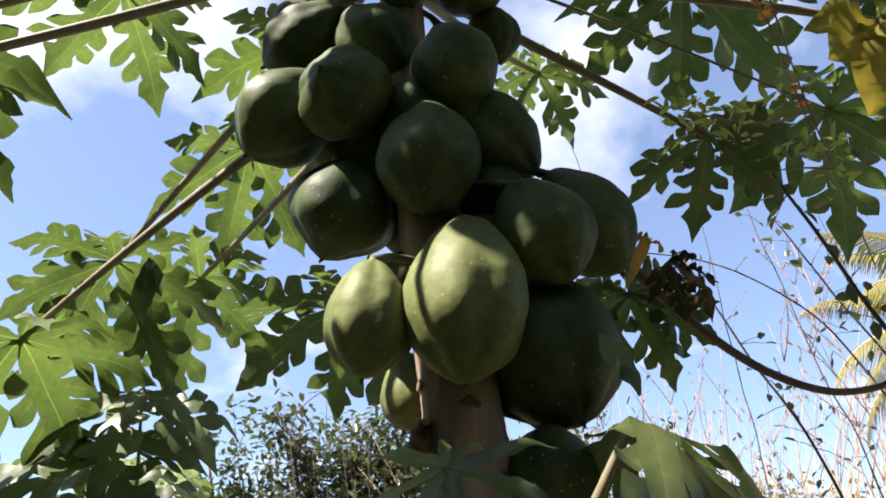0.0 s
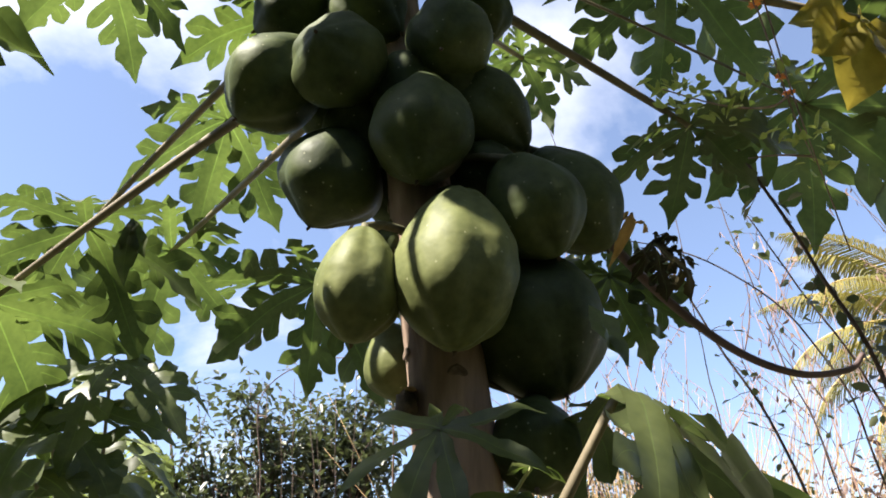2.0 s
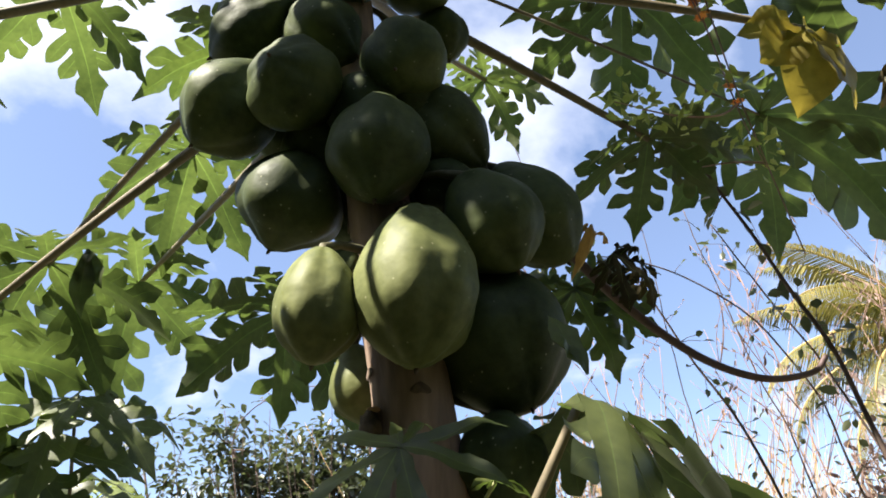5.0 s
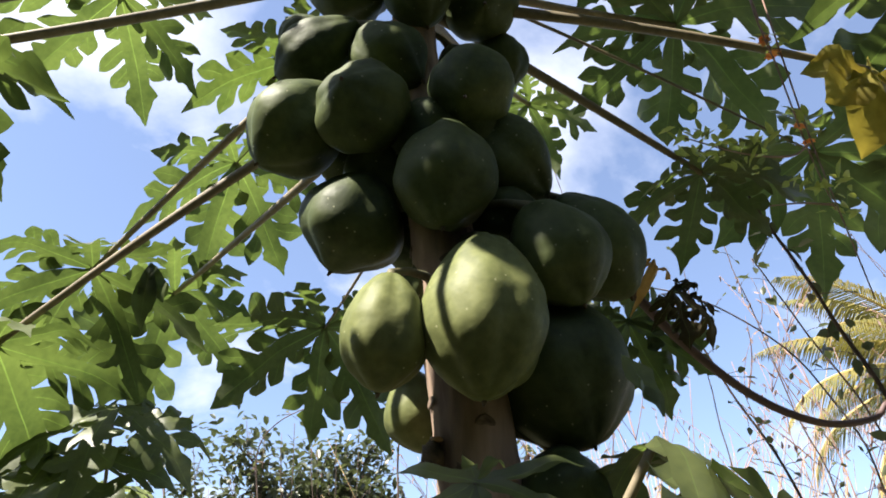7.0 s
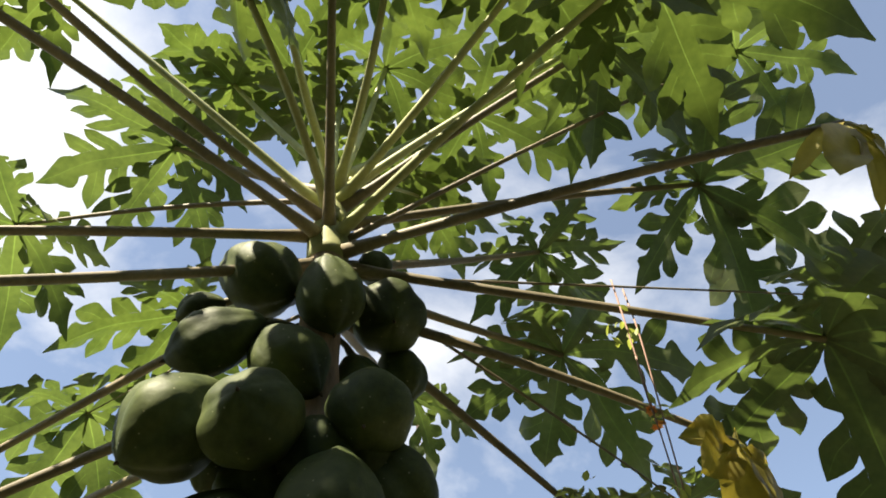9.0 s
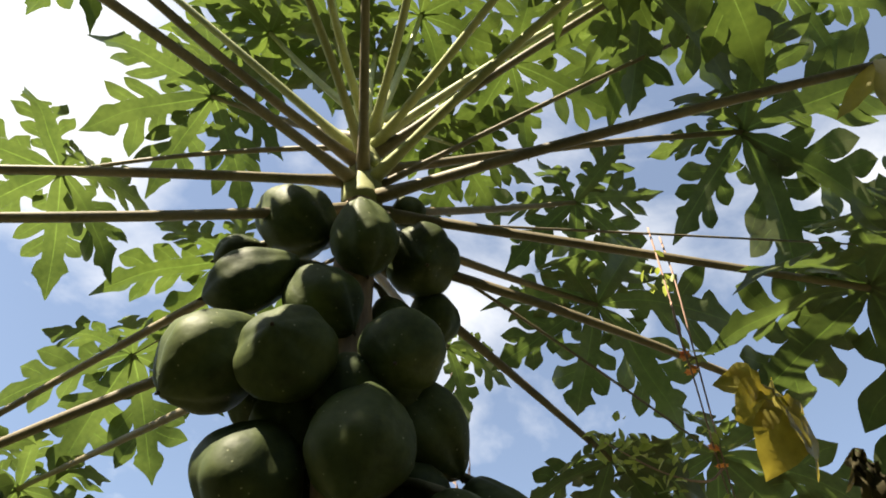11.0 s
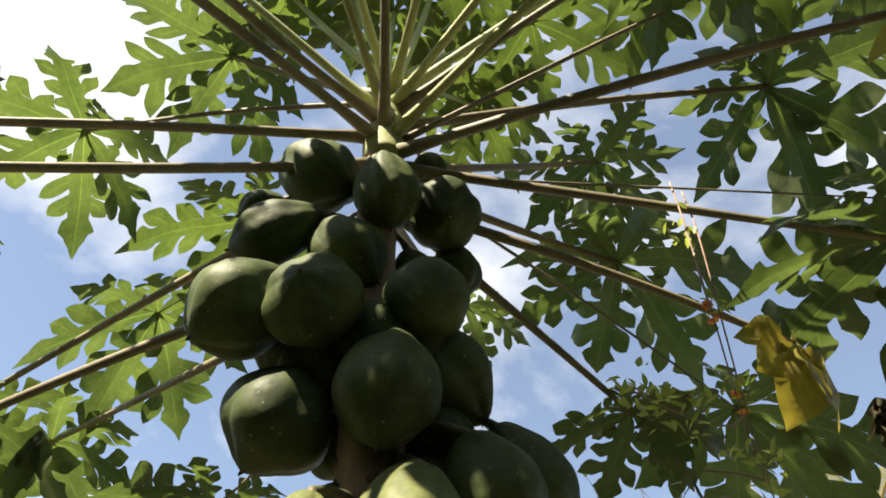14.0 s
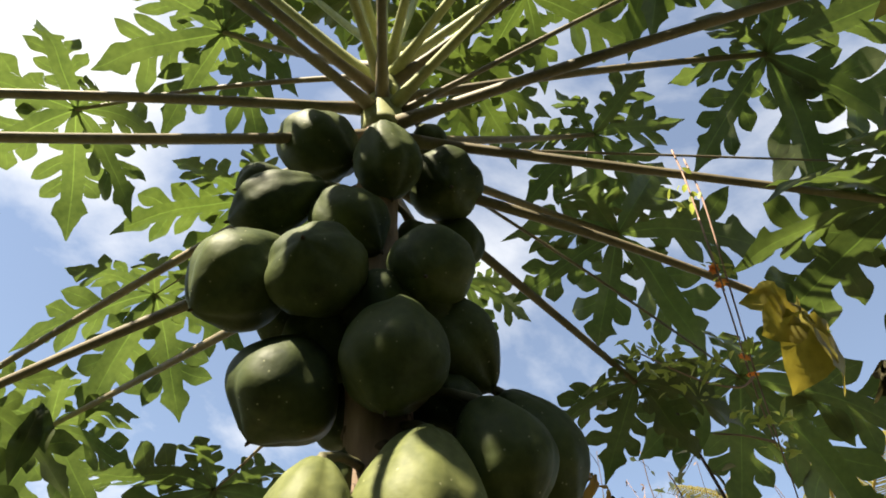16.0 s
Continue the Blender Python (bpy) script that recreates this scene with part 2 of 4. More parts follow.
# ---------------------------------------------------------------- the papaya tree
AXIS = [Vector(p) for p in ((-0.09, 1.13, -0.03), (-0.138, 1.11, 1.66), (-0.153, 1.085, 1.83), (-0.19, 1.05, 2.14), (-0.24, 1.035, 2.6), (-0.262, 1.03, 3.08), (-0.272, 1.03, 3.36))]


def axis_at(z):
    for a, b in zip(AXIS, AXIS[1:]):
        if z <= b.z:
            return a.lerp(b, max(0.0, (z - a.z) / (b.z - a.z)))
    return AXIS[-1].copy()


def trunk_radius(z):
    return 0.085 - 0.02 * min(z, 1.8) / 1.8 - 0.026 * max(0.0, (z - 1.8) / 1.3) if z < 3.0 else 0.041 - 0.065 * (z - 3.0)


tree = tagged(new("papaya_tree"), "fruiting papaya tree with a dense column of green fruit", "tree")
tree.location = AXIS[0]


def under(ob, owner=None):
    """Hangs a part, given in the world's metres, under the tree or another owner."""
    ob.parent = owner or tree
    ob.matrix_parent_inverse = Matrix.Translation(ob.parent.location).inverted()
    return ob


def build_trunk():
    bm = bmesh.new()
    zs = [-0.03 + i * 0.03 for i in range(104)]
    pts = [axis_at(z) for z in zs]
    rings = tube(bm, pts, [trunk_radius(z) for z in zs], 28)
    for r, z in zip(rings, zs):
        c = axis_at(z)
        for v in r:
            d = v.co - c
            v.co = c + d * (1 + 0.05 * noise.noise(v.co * 9) + 0.035 * noise.noise(Vector((v.co.x * 45, v.co.y * 45, v.co.z * 3))) + 0.03 * noise.noise(Vector((v.co.x * 30, v.co.y * 30, v.co.z * 60))))
    return under(link_mesh("trunk", bm, BARK))


trunk = build_trunk()


def growing_tip():
    """The soft green top of the stem, from which the leaf stalks spring."""
    bm = bmesh.new()
    zs = [2.93 + 0.02 * i for i in range(22)]
    rings = tube(bm, [axis_at(z) for z in zs], [trunk_radius(z) + (0.012 - 0.03 * max(0.0, z - 3.0)) if z > 2.94 else 0.02 for z in zs], 20)
    for r, z in zip(rings, zs):
        c = axis_at(z)
        for v in r:
            v.co = c + (v.co - c) * (1 + 0.10 * noise.noise(v.co * 22) + 0.06 * noise.noise(v.co * 60))
    return under(link_mesh("growing_tip", bm, PETIOLE_GREEN, label="soft green top of the stem"))


growing_tip()


def scar_mesh():
    bm = bmesh.new()
    rows = []
    for r, h in ((1.0, 0.0), (0.8, 0.35), (0.5, 0.22), (0.0, 0.12)):
        rows.append([bm.verts.new((h * 0.007, math.cos(k * math.tau / 12) * 0.017 * r, math.sin(k * math.tau / 12) * 0.009 * r - 0.006 * abs(math.cos(k * math.tau / 12)) * r)) for k in range(12)] if r else [bm.verts.new((h * 0.007, 0, 0))])
    for a, b in zip(rows, rows[1:]):
        for k in range(12):
            bm.faces.new((a[k], a[(k + 1) % 12], b[(k + 1) % 12], b[k]) if len(b) > 1 else (a[k], a[(k + 1) % 12], b[0]))
    return bm


scar_first = None
for i in range(70):
    z = 0.9 + i * 0.021
    a = i * 2.39996
    c = axis_at(z) + Vector((math.cos(a), math.sin(a), 0)) * (trunk_radius(z) * 0.99)
    if scar_first is None:
        scar_first = link_mesh("leaf_scar", scar_mesh(), SCAR, trunk)
        s = scar_first
    else:
        s = new("leaf_scar", scar_first.data)
        s.parent = trunk
    s.matrix_basis = Matrix.Translation(c) @ turn_to(Vector((math.cos(a), math.sin(a), 0)), Vector((0, 0, 1)))


def fruit(centre, tip_way, radius, ratio, skin=None, label=""):
    """A pear-shaped papaya: blunt ridged body, narrow shoulder at the stalk, a small nipple at the tip, and its stalk to the trunk."""
    seed = round((centre[0] * 7 + centre[2] * 13) * 1000)
    rnd = random.Random(seed)
    c, u = Vector(centre), Vector(tip_way).normalized()
    length = radius * ratio
    bm = bmesh.new()
    rows, rounds, stations = [], 48, 36
    bend = Vector((rnd.uniform(-1, 1), rnd.uniform(-1, 1), 0)) * 0.05 * radius
    phase, lobes, ribbed, pointed = rnd.uniform(0, 6.28), 5, rnd.uniform(0.034, 0.066), rnd.uniform(0.16, 0.34)
    for i in range(stations + 1):
        s = -1 + 2 * i / stations  # -1 stalk end, +1 tip
        w = math.sqrt(max(0.0, 1 - abs(s) ** (2.2 if s > 0 else 1.9)))
        if s < 0:
            w *= 1 - 0.30 * (-s) ** 1.2
        else:
            w *= 1 + 0.05 * math.sin(math.pi * s) - pointed * s ** 3.5
        z = s * length + (0.16 * pointed * 3 * radius * ((s - 0.8) / 0.2) ** 2 if s > 0.8 else 0)
        row = []
        for k in range(rounds):
            a = k * math.tau / rounds
            ridge = 1.035 + ribbed * (math.cos(lobes * a + phase) - 0.35 * math.cos(2 * lobes * a + 2 * phase)) * (0.45 + 1.1 * abs(s)) + 0.006 * math.cos(11 * a + 2 * phase) * abs(s)
            p = Vector((math.cos(a), math.sin(a), 0)) * radius * w * ridge
            p += bend * (1 - s * s) + Vector((0, 0, z))
            p *= 1 + 0.05 * noise.noise(p / radius * 0.9 + Vector((seed % 97, 0, 0))) + 0.024 * noise.noise(p / radius * 2.6 + Vector((0, seed % 89, 0)))
            row.append(bm.verts.new(p))
        rows.append(row)
    for a, b in zip(rows, rows[1:]):
        for k in range(rounds):
            bm.faces.new((a[k], a[(k + 1) % rounds], b[(k + 1) % rounds], b[k]))
    rows_end = [v.co.copy() for v in rows[-1]]
    bmesh.ops.remove_doubles(bm, verts=bm.verts, dist=1e-5)
    turn = turn_to(u, Vector((0.13, 0.2, 1)) if abs(u.z) < 0.9 else Vector((1, 0.2, 0))) @ Matrix(((0, 0, 1, 0), (0, 1, 0, 0), (-1, 0, 0, 0), (0, 0, 0, 1)))
    ob = under(link_mesh("papaya", bm, skin or SKIN, label=label))
    ob.matrix_basis = Matrix.Translation(c) @ turn
    # the withered remains of the flower at the tip
    bm = bmesh.new()
    end = max(rows_end, key=lambda p: p.z)
    tube(bm, [end + Vector((0, 0, -0.004)), end + Vector((0.0, 0.001, 0.002)), end + Vector((0.001, 0.002, 0.006))], [0.0045, 0.0032, 0.0016], 7)
    part("blossom_scar", bm, WITHERED, ob)
    # the stalk
    top = c - u * length * 0.97
    foot = axis_at(max(top.z, 1.6) + 0.03)
    way = (top - foot).normalized()
    foot += Vector((way.x, way.y, 0)) * 0.03
    bm = bmesh.new()
    pts = [foot, foot.lerp(top, 0.35) + Vector((0, 0, 0.012)), foot.lerp(top, 0.7) + Vector((0, 0, 0.012)), top, top + u * 0.02]
    inv = (Matrix.Translation(c) @ turn).inverted()
    tube(bm, [inv @ p for p in pts], [0.010, 0.0075, 0.0072, 0.010, 0.013], 8)
    part("fruit_stalk", bm, STALK_FRUIT, ob)
    return ob


fruit((-0.398, 0.999, 2.838), (0.758, -0.201, -0.621), 0.084, 1.36)
fruit((-0.229, 0.951, 2.748), (0.205, 0.383, -0.901), 0.070, 1.31)
fruit((-0.139, 1.075, 3.005), (0.391, -0.023, -0.920), 0.044, 1.23)
fruit((-0.098, 1.042, 2.792), (0.107, -0.605, -0.789), 0.082, 1.17)
fruit((-0.521, 1.087, 2.799), (-0.863, 0.133, -0.488), 0.043, 1.31)
fruit((-0.434, 0.972, 2.603), (-0.860, 0.159, -0.485), 0.063, 1.59)
fruit((-0.291, 0.976, 2.570), (0.674, -0.023, -0.738), 0.074, 1.29)
fruit((-0.121, 0.954, 2.441), (-0.133, -0.586, -0.800), 0.077, 1.20)
fruit((-0.058, 1.126, 2.694), (0.167, 0.111, -0.980), 0.057, 1.33)
fruit((-0.455, 0.984, 2.404), (-0.592, -0.118, -0.797), 0.089, 1.25)
fruit((-0.320, 0.932, 2.383), (-0.229, -0.960, -0.12), 0.085, 1.04)
fruit((-0.174, 0.952, 2.241), (-0.050, -0.153, -0.987), 0.085, 1.38)
fruit((-0.077, 1.046, 2.354), (0.657, 0.264, -0.706), 0.081, 1.45)
fruit((-0.352, 1.032, 2.208), (-0.432, 0.275, -0.859), 0.095, 0.98)
fruit((-0.120, 0.962, 1.972), (-0.057, -0.001, -0.998), 0.094, 1.47, SKIN_PALE, "pale yellow-green ripening papaya")
fruit((-0.272, 0.946, 1.943), (-0.114, 0.147, -0.982), 0.064, 1.46, SKIN_PALE, "pale yellow-green ripening papaya")
fruit((-0.000, 1.006, 2.098), (0.382, 0.157, -0.911), 0.081, 1.21)
fruit((0.080, 1.108, 2.171), (0.471, 0.132, -0.872), 0.082, 1.41)
fruit((-0.256, 1.190, 1.901), (0.191, 0.285, -0.939), 0.059, 1.21, SKIN_PALE, "small pale green papaya against the trunk")
fruit((-0.004, 1.125, 1.945), (0.262, -0.139, -0.949), 0.116, 1.24)
fruit((-0.073, 1.073, 2.218), (0.186, -0.526, -0.830), 0.059, 1.20)
fruit((-0.017, 1.103, 1.727), (-0.055, -0.607, -0.793), 0.066, 1.40)
fruit((-0.212, 1.005, 2.369), (0.080, -0.530, -0.844), 0.073, 1.20)
fruit((-0.128, 1.031, 2.387), (0.151, -0.311, -0.938), 0.075, 1.20)
fruit((-0.146, 1.112, 2.217), (0.279, -0.518, -0.809), 0.062, 1.30)
fruit((-0.307, 1.059, 2.335), (0.158, -0.465, -0.871), 0.075, 1.20)
fruit((-0.264, 1.177, 2.255), (0.135, -0.474, -0.870), 0.064, 1.20)
fruit((-0.395, 1.112, 2.438), (-0.3, 0.3, -0.9), 0.062, 1.2)
fruit((-0.247, 1.054, 2.051), (-0.2, 0.3, -0.9), 0.045, 1.25)
fruit((-0.335, 1.075, 2.520), (-0.3, 0.3, -0.9), 0.060, 1.25)
fruit((-0.150, 1.085, 2.620), (0.3, 0.3, -0.9), 0.055, 1.25)
fruit((-0.300, 1.090, 2.700), (-0.2, 0.4, -0.9), 0.055, 1.25)
fruit((-0.345, 1.085, 2.290), (-0.3, 0.3, -0.9), 0.062, 1.25)


# ---------------------------------------------------------------- leaves
def blade(bm, size, lobes=7, seed=0, spread=150.0, droop=0.25, pinnate=True, curl=0.10, slot=0, vein_slot=1, full0=1.0):
    """A hand-shaped papaya blade in the xy plane, hub at the origin, middle lobe along +x; each lobe has a narrow core with pointed side lobes, and pale veins."""
    rnd = random.Random(seed)
    half = (lobes - 1) / 2
    for j in range(lobes):
        q = (j - half) / half  # -1 to 1
        ang = radians(q * spread + rnd.uniform(-9, 9))
        ln = size * (1.0 - 0.40 * abs(q) ** 1.8) * rnd.uniform(0.78, 1.08)
        ca, sa = math.cos(ang), math.sin(ang)
        lobe_droop = droop * rnd.uniform(0.5, 1.8)
        twist = rnd.uniform(-0.5, 0.5)
        wob = rnd.uniform(0, 50)

        def place(s, w):
            fall = -lobe_droop * size * (s ** 2)
            fold = abs(w) * 0.20 * ln + twist * w * ln * s
            x, y = s * ln * (1 - 0.25 * lobe_droop * s), w * ln
            z = fall + fold + curl * size * noise.noise(Vector((s * 2.3, w * 4, wob))) * (0.3 + s) + 0.4 * curl * size * noise.noise(Vector((s * 8, w * 8, wob))) * min(1, abs(w) * 6)
            return Vector((x * ca - y * sa, x * sa + y * ca, z))

        def sheet(rows, flip=False):
            """Rows of (along, out) places, each with the vein strip in its middle span."""
            grid = [[bm.verts.new(place(*p)) for p in row] for row in rows]
            mid = (len(rows[0]) - 2) // 2
            for r0, r1 in zip(grid, grid[1:]):
                for k in range(len(r0) - 1):
                    f = (r0[k], r1[k], r1[k + 1], r0[k + 1])
                    bm.faces.new(f[::-1] if flip else f).material_index = vein_slot if k == mid else slot

        # the core
        if pinnate:
            full = 1 + (full0 - 1) * 0.4
            m = rnd.uniform(0.066, 0.084) * full
            core = [(0.0, 0.02), (0.06, 0.032), (0.12, 0.058), (0.19, m * 0.92), (0.27, m), (0.35, m), (0.44, m), (0.52, m), (0.60, m), (0.68, m), (0.735, m * 0.95), (0.755, m * 1.2), (0.79, m * 1.5), (0.82, m * 1.5), (0.85, m * 1.1), (0.88, m * 0.82), (0.92, m * 0.55), (0.96, m * 0.27), (1.0, 0.004)]
        else:
            m = 0.17 * full0
            core = [(0.0, 0.02), (0.09, 0.05), (0.18, 0.085)] + [(s_, m * w_) for s_, w_ in ((0.28, 0.70), (0.38, 0.86), (0.48, 1.0), (0.57, 1.03), (0.66, 0.95), (0.74, 0.80), (0.81, 0.62), (0.88, 0.42), (0.95, 0.17), (1.0, 0.004))]
        rows = []
        for s_, w_ in core:
            v = min(0.0042 * (1.05 - s_) + 0.0006, w_ * 0.45)
            a1, a2 = (w_ * rnd.uniform(0.93, 1.07) for _ in (0, 1)) if not pinnate else ((w_, w_) if s_ < 0.745 else (w_ * rnd.uniform(0.85, 1.15), w_ * rnd.uniform(0.85, 1.15)))
            rows.append([(s_, -a1), (s_, -a1 * 0.5 - v * 0.5), (s_, -v), (s_, v), (s_, a2 * 0.5 + v * 0.5), (s_, a2)])
        sheet(rows, True)
        if not pinnate:
            continue
        # the side lobes
        for sg in (-1, 1):
            for a, reach in ((0.20, 0.115), (0.37, 0.23), (0.55, 0.22)):
                a += rnd.uniform(-0.015, 0.015)
                reach *= rnd.uniform(0.60, 1.22) * full
                way = radians(rnd.uniform(38, 60))
                wb = 0.136 * rnd.uniform(0.92, 1.06)
                cs, sn = math.cos(way), math.sin(way)
                rows = []
                for u, wide in ((0.0, 1.0), (0.12, 0.88), (0.28, 0.88), (0.45, 1.0), (0.6, 1.0), (0.74, 0.78), (0.87, 0.45), (1.0, 0.02)):
                    h = wb * 0.5 * wide
                    b = min(1.0, u / 0.28)  # from the core's line to across the lobe
                    px, pw = (1 - b) + b * sn, -b * cs
                    c_s, c_w = a + wb * 0.5 + cs * reach * u * (0.75 + 0.25 * u), m + sn * reach * u
                    v = 0.0024 * (1.1 - u)
                    rows.append([(c_s + px * h * k, sg * max(m, c_w + pw * h * k)) for k in (-1, -v / h if h > v else -0.3, v / h if h > v else 0.3, 1)])
                sheet(rows, sg < 0)


KINDS = {
    "GREEN": (LEAF_GREEN, PETIOLE, "dark green deeply lobed papaya leaf"),
    "YOUNG": (LEAF_YOUNG, PETIOLE_GREEN, "bright green sunlit deeply lobed papaya leaf"),
    "YELLOW": (LEAF_YELLOW, PETIOLE, "yellowing drooping old papaya leaf"),
}
GREEN, YOUNG, YELLOW = "GREEN", "YOUNG", "YELLOW"


def leaf(base_z, hub, size, droop, kind, thick=0.0138, sag=0.0, lean=0.0, spin=0.0, lobes=7, pinnate=True, foot=None, full=1.0, spread=150.0, flop=0.0, owner=None):
    """A leaf on its long stalk: from the trunk at base_z out to the hub, the blade bent down from the stalk by droop degrees."""
    seed = round((hub[0] * 31 + hub[1] * 17 + hub[2] * 7) * 1000)
    rnd = random.Random(seed)
    skin, bar, label = KINDS[kind]
    h = Vector(hub)
    b = Vector(foot) if foot else axis_at(base_z)
    out = h - b
    level = Vector((out.x, out.y, 0)).normalized()
    if not foot:
        b = b + level * trunk_radius(base_z) * 0.7
    bm = bmesh.new()
    n = 16
    pts = curve_points(b, h, sag, n, 0.02, seed)
    tube(bm, pts, [thick * (1.45 if i == 0 else 1.25 if i == 1 else 1.0) * (1 - 0.45 * i / n) for i in range(n)], 9)
    stalk = under(link_mesh("leaf_stalk", bm, bar), owner)
    bm = bmesh.new()
    blade(bm, size, lobes, seed, spread=spread, droop=0.18 + 0.006 * droop + flop, pinnate=pinnate, full0=full)
    ob = link_mesh("leaf_blade", bm, (skin, skin if kind == "YELLOW" else VEIN), stalk, label)
    way = (pts[-1] - pts[-2]).normalized()
    flat_way = (Vector((way.x, way.y, 0)) if abs(way.z) < 0.9 else level).normalized()
    tilt = radians(droop)
    x = flat_way * math.cos(tilt) - Vector((0, 0, 1)) * math.sin(tilt)
    up = Vector((0, 0, 1)) * math.cos(tilt) + flat_way * math.sin(tilt)
    side = flat_way.cross(Vector((0, 0, 1)))
    up = (up + side * math.tan(radians(lean))).normalized()
    ob.matrix_basis = Matrix.Translation(h) @ turn_to(x, up) @ Matrix.Rotation(radians(spin), 4, "Z")
    return stalk


leaf(3.26, (-0.830, 1.195, 3.660), 0.54, 10, GREEN)
leaf(3.22, (-1.181, 1.282, 3.277), 0.50, 15, GREEN, thick=0.009)
leaf(3.02, (-0.956, 0.270, 2.702), 0.45, 45, GREEN, spread=110)
leaf(3.10, (-0.881, 0.353, 2.917), 0.40, 25, GREEN, spread=95)
leaf(3.16, (-1.127, 0.706, 3.682), 0.40, 20, YOUNG, spread=95)
leaf(3.04, (-1.197, 0.754, 2.535), 0.50, 25, GREEN)
leaf(2.92, (-1.056, 0.678, 2.33), 0.50, 25, GREEN, lean=20, spin=25)
leaf(2.90, (-1.335, 1.735, 2.587), 0.50, 30, GREEN)
leaf(2.60, (-1.309, 1.424, 2.193), 0.50, 30, GREEN)
leaf(3.14, (-0.571, 0.452, 3.382), 0.51, 25, YOUNG, lean=-25, spin=-50, spread=150)
leaf(3.26, (-0.499, 0.418, 3.564), 0.45, 10, YOUNG, spread=120)
leaf(3.04, (-0.345, 0.243, 3.598), 0.47, 40, GREEN, lean=25, spin=-50, spread=110)
leaf(3.32, (-0.170, 0.964, 3.985), 0.47, 10, YOUNG)
leaf(3.24, (-0.176, 0.405, 3.390), 0.49, 10, YOUNG)
leaf(3.18, (0.144, 0.359, 3.273), 0.50, 15, YOUNG)
leaf(3.03, (0.370, 0.299, 3.178), 0.50, 15, YOUNG)
leaf(3.24, (0.472, 0.686, 3.776), 0.54, 15, YOUNG)
# extra leaf mostly above the view, added to shade the right-hand leaves
leaf(3.16, (0.440, 0.600, 3.540), 0.46, 15, GREEN)
leaf(3.34, (-0.493, 0.994, 3.947), 0.45, 0, YOUNG)
leaf(3.34, (-0.679, 1.053, 3.883), 0.45, 5, YOUNG)
leaf(3.34, (-0.309, 1.052, 3.826), 0.34, 0, YOUNG)
leaf(3.34, (0.180, 1.113, 4.002), 0.45, 10, YOUNG)
leaf(3.35, (-0.155, 1.240, 3.842), 0.4, 5, YOUNG, thick=0.009)
leaf(3.35, (0.023, 1.406, 3.849), 0.42, 15, YOUNG, thick=0.009)
leaf(3.10, (0.827, 0.957, 3.417), 0.56, 25, GREEN)
leaf(2.97, (0.706, 0.429, 2.784), 0.21, 78, YELLOW, thick=0.0145, lobes=5, pinnate=False, full=1.4, spread=80, flop=-0.3, lean=58)
leaf(3.02, (0.980, 0.675, 3.829), 0.45, 15, GREEN, thick=0.008)
leaf(2.93, (0.872, 0.905, 2.704), 0.60, 25, GREEN)
leaf(2.95, (0.434, 1.382, 3.550), 0.44, 20, GREEN)
leaf(2.90, (0.465, 1.436, 3.107), 0.54, 25, GREEN)
leaf(2.80, (0.732, 1.158, 2.600), 0.24, 80, YELLOW, lobes=6, pinnate=False, full=1.9, spread=105, flop=-0.45, lean=74)
leaf(2.80, (0.436, 1.458, 2.581), 0.31, 25, GREEN)
leaf(2.90, (-0.724, 1.642, 3.345), 0.49, 20, YOUNG)
leaf(2.80, (-0.995, 1.854, 3.070), 0.50, 25, GREEN, thick=0.004)
leaf(2.38, (-0.689, 2.084, 2.517), 0.50, 35, GREEN, thick=0.006)
leaf(2.92, (0.756, 1.513, 2.663), 0.50, 25, GREEN, thick=0.005)
leaf(2.55, (-1.303, 2.189, 2.747), 0.50, 35, GREEN)

leaf(2.90, (1.062, 0.978, 2.959), 0.45, 25, GREEN, thick=0.004)
leaf(2.82, (0.056, 1.884, 3.269), 0.30, 25, GREEN)
leaf(1.40, (-0.139, 0.850, 1.688), 0.195, 55, GREEN, thick=0.006, lobes=8, pinnate=False, full=0.62, spread=165, flop=-0.32, foot=(-0.13, 1.03, 1.40))
leaf(1.50, (0.090, 0.936, 1.745), 0.50, 22, GREEN, thick=0.011, lobes=5, spin=38, spread=85, flop=0.15, foot=(-0.10, 1.04, 1.44))
leaf(1.30, (-0.05, 0.87, 1.61), 0.13, 50, YOUNG, thick=0.005, lobes=7, pinnate=False, foot=(-0.11, 1.04, 1.35))
leaf(1.55, (-0.03, 0.93, 1.655), 0.06, 10, YOUNG, thick=0.004, lobes=5, pinnate=False, foot=(-0.12, 1.03, 1.56))


# a smaller papaya plant that stands behind, its leaves below the tree's own
sapling = tagged(new("papaya_sapling"), "small papaya plant with dark lobed leaves behind the tree", "tree")
sapling.location = (-1.36, 2.42, -0.03)
SAPLING_TOP = Vector((-1.40, 2.38, 1.22))
bm = bmesh.new()
stem = curve_points(Vector((-1.36, 2.42, -0.03)), SAPLING_TOP, 0.0, 12, 0.03, 8)
tube(bm, stem, [0.036 - 0.0016 * i for i in range(12)], 10)
under(link_mesh("trunk", bm, BARK), sapling)
for hub, size, droop in (((-1.299, 1.730, 2.018), 0.46, 38), ((-1.202, 1.811, 2.164), 0.42, 35), ((-1.260, 1.682, 1.834), 0.46, 40), ((-1.422, 2.146, 2.022), 0.42, 35)):
    leaf(1.2, hub, size, droop, GREEN, thick=0.008, foot=SAPLING_TOP, owner=sapling)

